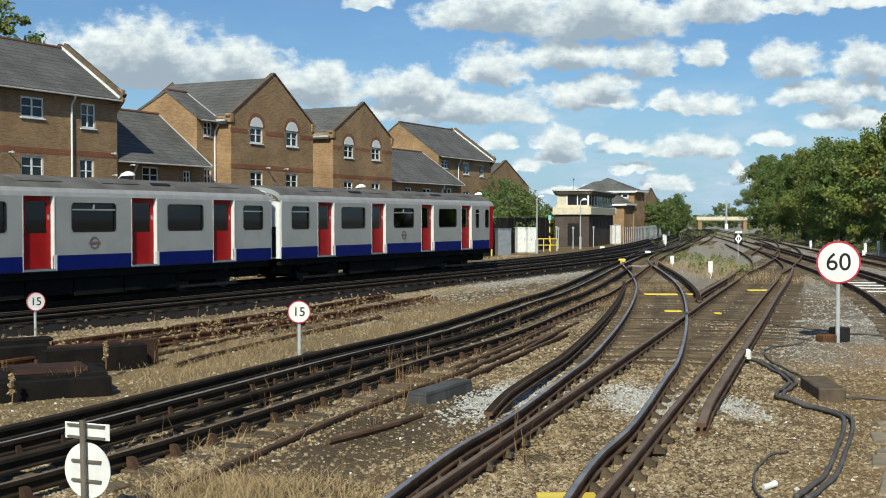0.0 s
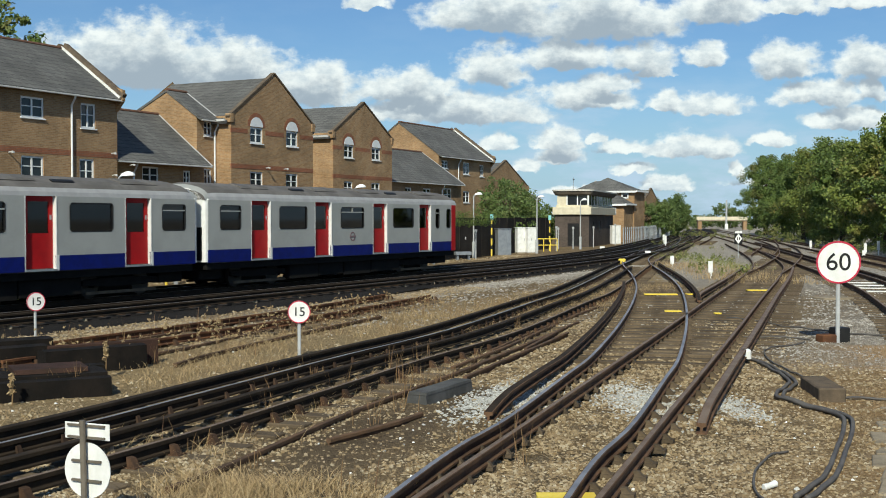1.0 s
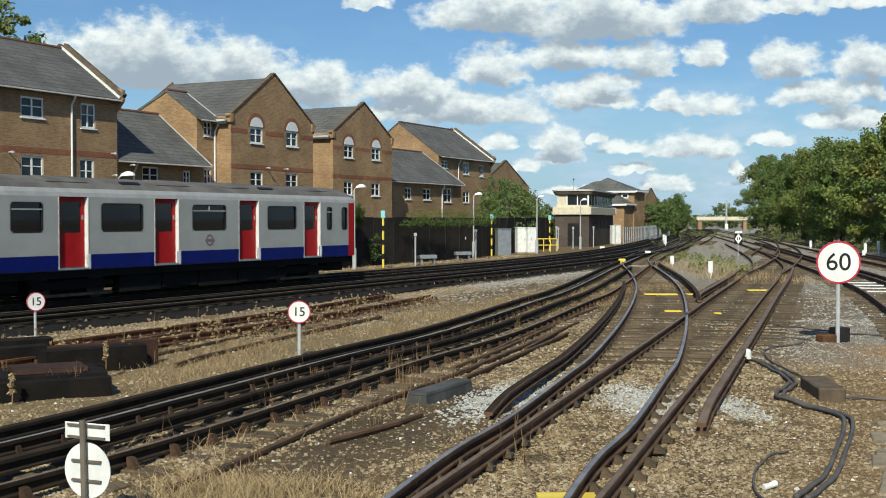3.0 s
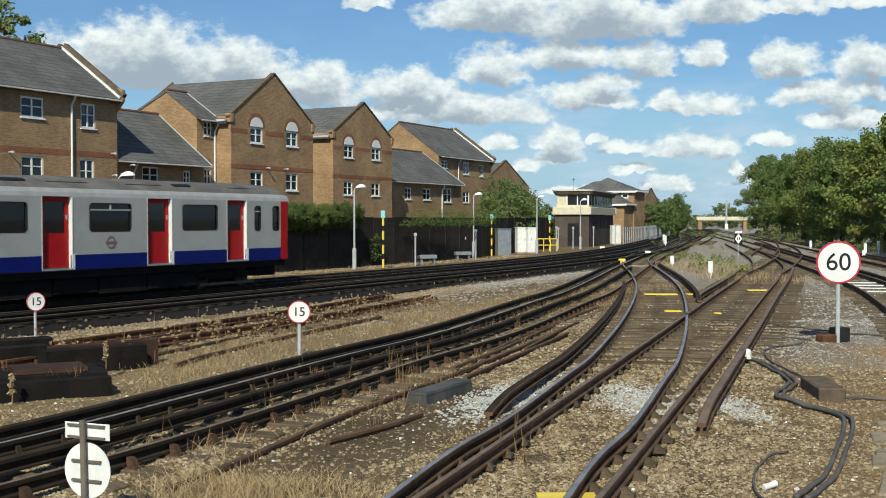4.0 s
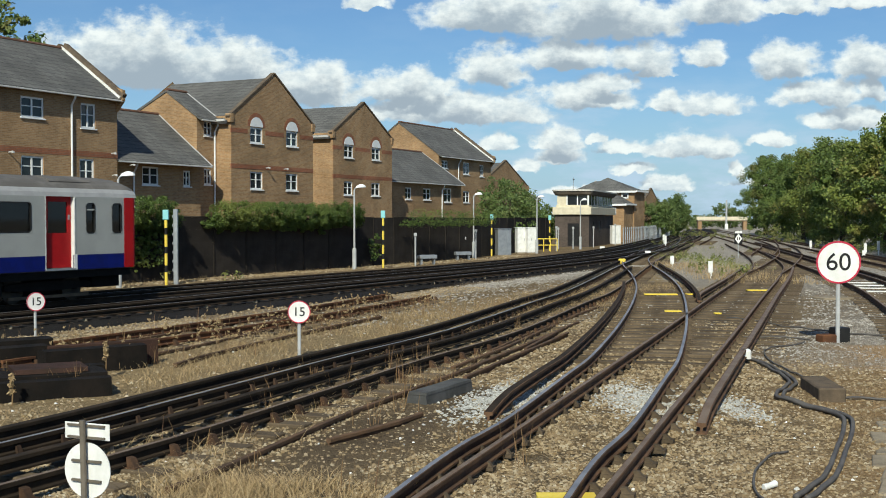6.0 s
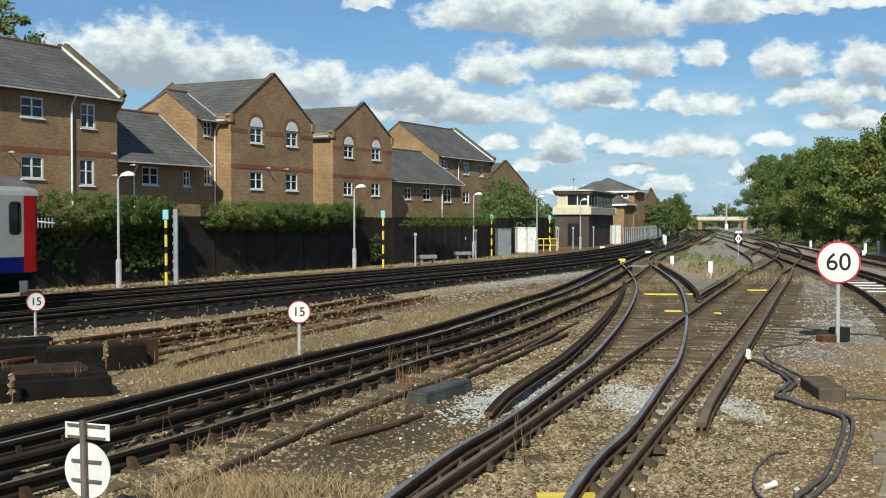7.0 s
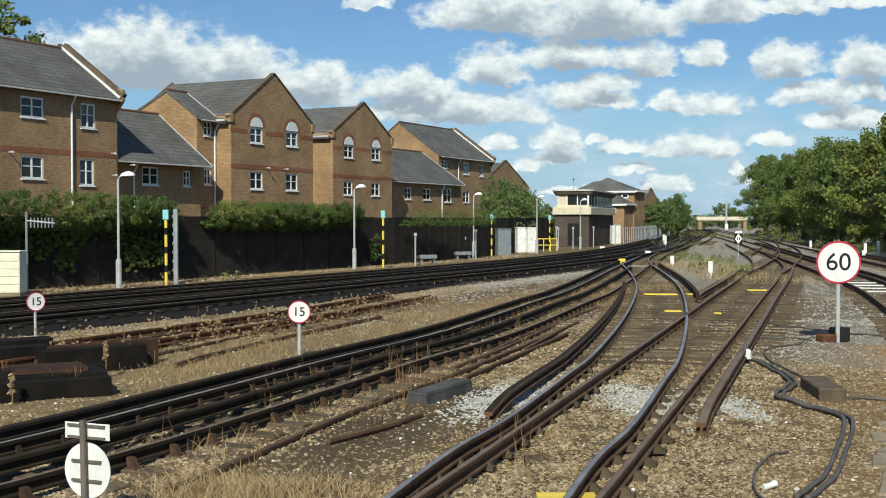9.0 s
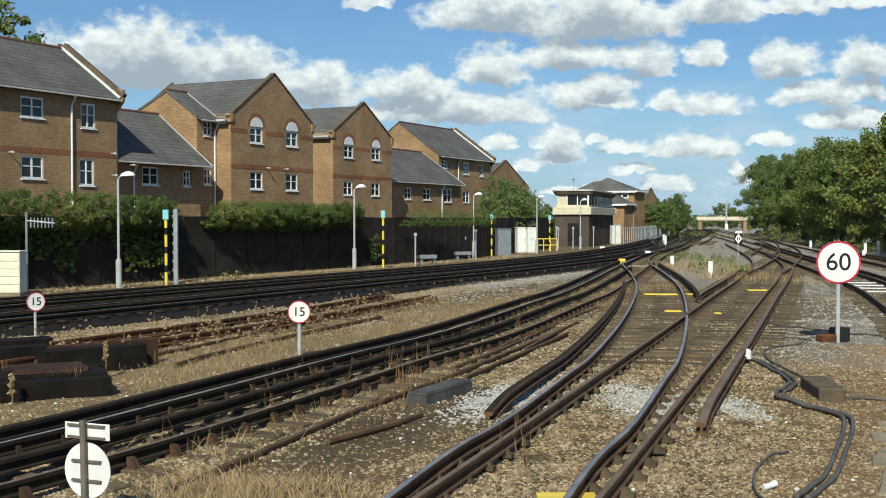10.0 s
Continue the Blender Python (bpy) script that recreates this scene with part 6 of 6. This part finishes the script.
M["box_brown"] = brickwork("box_brown_brick", (.10, .078, .066), (.075, .058, .050), (.09, .078, .068))
M["roof_fascia"] = material("weathered_fascia", (.62, .60, .54), (.5, .48, .43), 0.8)
M["soffit"] = material("soffit_boards", (.16, .135, .105), (.12, .10, .08), 0.85)
signal_box()
def side_window(h, s, a, b, c, d):
    """A white-framed window in the end wall at s, between a and b."""
    w = part("window", Shape(), M["upvc"], h)
    p = Shape()
    for q in ((a, a + .18, c, d), (b - .18, b, c, d), (a, b, c, c + .16), (a, b, d - .16, d)):
        p.box(s - .06, s + .02, *q)
    part("frame", p, M["upvc"], w)
    p = Shape()
    p.box(s - .03, s - .01, a + .1, b - .1, c + .1, d - .1)
    part("pane", p, M["pane"], w)


def end_fascia(h, s, a, b, z):
    p = Shape()
    p.box(s - .42, s - .28, a - .35, b + .35, z - .2, z + .02)
    part("fascia", p, M["upvc"], h, "white fascia")


far_house = house("brick house with hipped slate roof and white fascia", 133, 137, 42.9, 50.0, 5.75, 7.45, hip=1.9, ridge=46.9, group="houses by the signal box")
end_fascia(far_house, 133, 42.9, 50.0, 5.75)
side_window(far_house, 133, 43.6, 44.5, 4.85, 5.5)
low_house = house("low brick wing with small hipped roof", 129.6, 132.9, 43.05, 45.5, 4.15, 5.2, hip=1.2, ridge=44.3, group="houses by the signal box")
end_fascia(low_house, 129.6, 43.05, 45.5, 4.15)
side_window(low_house, 129.6, 44.0, 44.9, 2.9, 3.8)
verge_house = house("brick terrace with white-edged gables", 139.5, 152, 47.5, 54.5, 5.4, 7.3, hip=2.5, ridge=51.0, group="houses by the signal box")
for s_ in (142.3, 145.5, 149):
    c_ = Shape()
    slab(c_, [(s_, 51.0, 7.3), (s_ + .2, 51.0, 7.3), (s_ + .2, 53.4, 6.05), (s_, 53.4, 6.05)], .1)
    part("verge", c_, M["upvc"], verge_house, "white verge board")
house("small gabled brick house by the trees", 150, 155.5, 46.9, 54, 5.0, 6.5, across=True, group="houses by the signal box")
house("long low house with grey roof behind the signal box", 118, 134, 55.5, 63, 4.9, 6.5, group="houses by the signal box", ridge=59)


# ---- palisade, bridge and far things ----
def palisade():
    t = thing("palisade_fence", Matrix(), "grey steel palisade fence curving with the line", "fence", kind="structure")
    path = smooth_path([(17.6, 113), (21.8, 128), (27.6, 150), (36, 182)], 1.7)
    me = Shape()
    me.box(-.05, .05, -.04, .04, -.35, 1.6, bevel=.008)
    me = me.mesh("pale", M["galv"])
    for k, q in enumerate(path):
        o = part("pale", me, None, t)
        o.matrix_world = pose(q.x, q.y, random.uniform(-.03, .03), 0, 0, random.uniform(-10, 10))
    for z in (.3, 1.4):
        s = Shape()
        s.tube([(q.x, q.y + .05, z) for q in path[::2]], .03, 6)
        part("rail", s, M["post_grey"], t)


palisade()
t = thing("footbridge", pose(69.5, 290, 0, 0, 0, -4), "low cream footbridge across the lines", "bridge")
p = Shape()
p.box(-5.6, 6.6, 0, 2.4, 1.9, 2.2)
part("deck", p, M["concrete"], t)
for y_ in (0, 2.3):
    p = Shape()
    p.box(-5.6, 6.6, y_, y_ + .1, 2.2, 3.0, bevel=.02)
    part("parapet", p, M["cream"], t, "cream parapet")
for a in np.arange(-5.4, 6.6, 1.4):
    p = Shape()
    p.box(a - .06, a + .06, -.05, .0, 2.0, 3.3)
    part("stiffener", p, M["cream"], t)
for a in (-5.1, 6.1):
    p = Shape()
    p.box(a - .45, a + .45, .2, 2.2, -.5, 1.9)
    part("pier", p, M["brick"], t)
p = thing("signal_mast", pose(67.5, 276, -.3), "tall grey signal mast before the footbridge", "signal mast")
q = Shape()
q.tube([(0, 0, 0), (0, 0, 7.2)], .22, 8)
part("mast", q, M["post_grey"], p)
q = Shape()
q.box(-.35, .35, -.3, .2, .2, 1.6, bevel=.03)
part("case", q, M["white"], p)
p = thing("signal_post", pose(40.4, 205, -.3), "grey signal post with ladder and white heads", "signal")
q = Shape()
q.tube([(0, 0, 0), (0, 0, 4.0)], .14, 8)
part("mast", q, M["post_grey"], p)
for z, w in ((1.4, .5), (2.6, .45), (3.6, .7)):
    q = Shape()
    q.box(-w, w, -.25, .1, z, z + .5, bevel=.05)
    part("signal_head", q, M["white"], p)


# ---- loose things between the tracks ----
t = thing("concrete_trough", pose(-.03, 17.0, -.22, 0, 0, 65), "dark grey concrete trough section lying on ballast", "concrete trough")
p = Shape()
p.loft([[(x, -.16, 0), (x, .16, 0), (x, .145, .13), (x, -.145, .13)] for x in (-.8, .8)], 0, True, True)
part("trough", p, M["concrete_dark"], t)
p = Shape()
p.loft([[(x, -.15, .134), (x, .15, .134), (x, .14, .175), (x, -.14, .175)] for x in (-.79, .79)], 0, True, True)
part("lid", p, M["concrete_dark"], t)

t = thing("timber_block", pose(5.62, 17.1, -.22, 0, 0, 84), "old weathered timber block beside the cables", "timber")
p = Shape()
p.box(-.66, .66, -.19, .19, -.05, .21, bevel=.02)
part("baulk", p, M["timber_dark"], t)

for k in range(9):
    q = Vector((3.98, 10.3)) + Vector((.345, .94)) * (k * .72) + Vector((.06, 0))
    t = thing("trough_lid", pose(q.x + .1 + random.uniform(-.06, .06), q.y, -.22 + random.uniform(-.03, .01), random.uniform(-4, 4), random.uniform(-4, 4), 70 + random.uniform(-9, 9)),
              "worn concrete cable-trough lid in the dirt", "trough lid", "cable trough lids")
    p = Shape()
    p.box(-.34, .34, -.22, .22, -.06, .03, bevel=.012)
    part("slab", p, M["concrete"], t)


def cable(label, px, radius, z=-.165):
    path = smooth_path(px, .06)
    s = Shape()
    s.tube([(q.x, q.y, ground_height(q.x, q.y) + radius + .015 + .012 * noise.noise((q.x * 3, q.y * 3, 1))) for q in path], radius, 8)
    t = tagged(part("cable", s, M["cable"], None, "", True), label, "cable", "cables on the ballast")


LEAD = [(5.57, 21.45), (5.72, 20.85), (5.58, 18.97), (5.44, 18.11), (4.97, 17.11), (4.8, 16.56), (4.89, 16.21), (5.05, 15.72), (5.17, 15.0), (4.9, 14.11), (4.33, 12.73), (3.91, 11.73), (3.57, 11.1), (3.21, 10.54)]
cable("thick black traction cable snaking over ballast", LEAD, .028)
cable("thick black traction cable beside its twin", [(x + .085, y - .06) for x, y in LEAD], .028)
cable("thin dark cable loop on the ballast", [(3.84, 12.83), (3.6, 12.64), (3.26, 11.95), (3.05, 11.31), (2.96, 10.84), (2.97, 10.52)], .013)
cable("thin dark cable across the gravel", [(11.2, 24.3), (9.6, 26.0), (8.4, 27.6), (7.6, 30.5), (7.4, 31.5)], .02)
cable("thin dark cable from the timber block", [(5.9, 18.6), (5.95, 20.2), (6.3, 22.6), (7.6, 24.3)], .016)
cable("thin dark cable along the dirt", [(6.0, 25.2), (6.8, 25.4), (7.9, 24.7)], .016)
cable("brown cable out of the timber block", [(5.72, 16.6), (6.4, 16.6), (7.2, 16.1), (7.9, 15.6)], .018)
p = thing("cable_clamp", pose(5.50, 20.97, -.08), "white bonding clamp on the conductor rail", "clamp")
q = Shape()
q.box(-.11, .08, -.1, .1, -.08, .12, bevel=.03)
part("clamp", q, M["white"], p)
p = thing("drinks_can", pose(3.15, 11.1, -.165, 0, 82, 30), "crushed white drinks can on the ballast", "can")
q = Shape()
q.tube([(0, 0, -.085), (0, 0, -.075), (.004, 0, 0), (0, 0, .075), (0, 0, .085)], [.026, .033, .029, .033, .026], 14)
part("can", q, M["white"], p)

for a, b, w in (((6.83, 39.3), (7.94, 39.2), .42), ((6.15, 32.1), (6.6, 32.05), .3), ((10.9, 41.5), (11.8, 41.4), .4), ((7.34, 31.3), (7.52, 31.3), .2), ((.86, 10.52), (1.405, 10.52), .3), ((8.27, 39.3), (8.5, 39.3), .35)):
    q = Shape()
    d = Vector(b) - Vector(a)
    q.box(0, d.length, -w / 2, w / 2, -.01, .03, bevel=.004)
    o = part("painted_board", q, M["yellow"])
    o.matrix_world = pose(a[0], a[1], -.16, 0, 0, math.degrees(math.atan2(d.y, d.x)))
    tagged(o, "yellow-painted timber strip across the track", "painted board", "yellow painted boards")

for pts_ in ([(-2.6, 10.9), (-2.09, 12.38), (-1.28, 15.02), (-0.55, 17.03), (0.77, 20.7), (2.71, 26.51)],
             [(.35, 18.6), (1.0, 20.5), (2.0, 23.4), (2.95, 26.4)],
             [(-1.32, 13.3), (-0.57, 14.48), (-0.18, 15.38)],
             [(-7.5, 22.2), (-6.4, 24.7), (-5.45, 28.2), (-4.2, 31.3)],
             [(-5.92, 22.67), (-5.1, 25.82), (-3.87, 29.98)],
             [(-5.56, 21.5), (-4.74, 23.97), (-2.79, 31.68)],
             [(-4.69, 20.2), (-4.34, 21.98), (-3.05, 26.22), (-1.51, 30.53)],
             [(0.16, 19.82), (1.32, 23.22), (2.75, 28.03)],
             [(0.94, 22.35), (2.32, 27.0), (4.6, 33.9)],
             [(1.62, 22.65), (2.87, 27.15), (3.51, 29.18)],
             [(-10.2, 20.2), (-6.4, 26.0), (-3.4, 31.6)]):
    path = smooth_path(pts_, .7)
    s = Shape()
    rings = []
    for i, q in enumerate(path):
        d = (path[min(i + 1, len(path) - 1)] - path[max(i - 1, 0)]).normalized()
        z = -.25 + .02 * noise.noise((q.x * .3, q.y * .3, 3))
        rings.append([(q.x + d.y * a, q.y - d.x * a, z + b + .12) for a, b in bullhead(.035)])
    s.loft(rings, 0, True, True)
    tagged(part("scrap_rail", s, M["rail_scrap"]), "loose rusty rail lying in the dirt", "scrap rail", "scrap rails")

M["redlead"] = material("dull_red_steel", (.05, .026, .019), (.03, .018, .013), 0.9, scale=3.0, bump=0.3)
# stack of old timbers and steel at the head of the siding
def old_timber(a, b, z, deep, high, mat, label="rotting dark timber stacked beside the siding"):
    """A baulk whose near lower edge runs from a to b."""
    a, b = Vector(a), Vector(b)
    d = b - a
    t = thing("old_timber", pose(a.x, a.y, z, 0, 0, math.degrees(math.atan2(d.y, d.x))), label, "timber", "stack of old timbers")
    q = Shape()
    q.loft([[(x, y0, 0), (x, deep, 0), (x, deep - .02, high * .92), (x, deep * .5, high), (x, y0 + .02, high * .95)]
            for x, y0 in ((0, 0), (d.length * .3, .015), (d.length * .7, -.01), (d.length, .02))], 0, True, True)
    part("baulk", q, M[mat], t)


old_timber((-7.8, 15.6), (-4.9, 17.1), -.27, .34, .34, "stack_black")
old_timber((-7.8, 16.0), (-5.05, 17.42), -.25, 1.0, .36, "stack_black")
old_timber((-7.9, 17.5), (-5.5, 18.75), -.25, .4, .30, "stack_black")
old_timber((-6.3, 16.95), (-5.35, 17.43), .105, .8, .07, "redlead", "dull red steel plate on the timber stack")
old_timber((-8.7, 18.9), (-6.95, 20.4), -.25, .5, .44, "stack_black")
old_timber((-8.9, 19.6), (-7.1, 21.1), -.25, .6, .50, "stack_black")
old_timber((-6.6, 19.2), (-5.2, 20.35), -.25, .4, .46, "stack_black")
old_timber((-6.7, 19.65), (-5.15, 20.95), -.25, .12, .49, "redlead", "rusty steel channel on the timber stack")
for x, y, h_ in ((-5.55, 19.0, .62), (-6.05, 16.2, .45)):
    t = thing("weed_stalk", pose(x, y, -.25), "tall pale seeding weed stalk", "weed", "seeding weeds")
    q = Shape()
    q.tube([(0, 0, 0), (.01, 0, h_ * .5), (.0, .01, h_)], [.012, .01, .006], 6)
    part("stem", q, M["stalk"], t)
    rng = np.random.default_rng(int(h_ * 100))
    c_ = np.array([(rng.normal(0, .015), rng.normal(0, .015), h_ * rng.uniform(.45, 1.05)) for _ in range(16)])
    leaf_part("seed_head", leaf_cloud(rng, c_, np.full(16, .04), 200, .04), M["straw"], t)
for x, y in ((13.2, 96), (10.2, 66.0), (14.6, 82.5)):
    t = thing("rail_lamp", pose(x, y, -.2), "small pale ground marker between rails", "marker", "ground markers")
    q = Shape()
    q.box(-.2, .2, -.12, .12, 0, .34, bevel=.03)
    part("case", q, M["yellow"] if x < 12 else M["white"], t)


def flood_light(s_, v_, z_):
    t = thing("flood_light", yard(s_, v_, z_), "small white floodlight on the brick wall", "wall light", "wall floodlights")
    q = Shape()
    q.tube([(0, .06, 0), (0, -.25, .05)], .03, 6)
    part("arm", q, M["gutter"], t)
    q = Shape()
    q.box(-.06, .06, -.3, -.2, -.05, .06, bevel=.02)
    part("lamp", q, M["gutter"], t)


for q_ in ((42.6, 39.98, 5.55), (42.65, 39.98, 4.5), (36.3, 39.98, 5.3), (55.2, 39.98, 5.35), (57.0, 39.98, 5.35), (43.9, 39.98, 5.05)):
    flood_light(*q_)

for k in range(4):
    y_ = 41.0 + k * 1.9
    q = Shape()
    q.box(0, 1.9 + .2 * (k % 2), -.11, .11, -.02, .025, bevel=.005)
    o = part("painted_board", q, M["white"])
    o.matrix_world = pose(14.6 + (y_ - 40.5) * .22 + .3, y_, -.165, 0, 0, -12)
    tagged(o, "white-painted timber between the rails", "painted board", "white painted boards")
t = thing("concrete_slab", pose(12.7, 37.8, -.24, 0, 0, 15), "pale concrete slab lying in the gravel", "slab")
q = Shape()
q.box(-.55, .55, -.45, .45, -.05, .1, bevel=.02)
part("slab", q, M["concrete"], t)


motions()
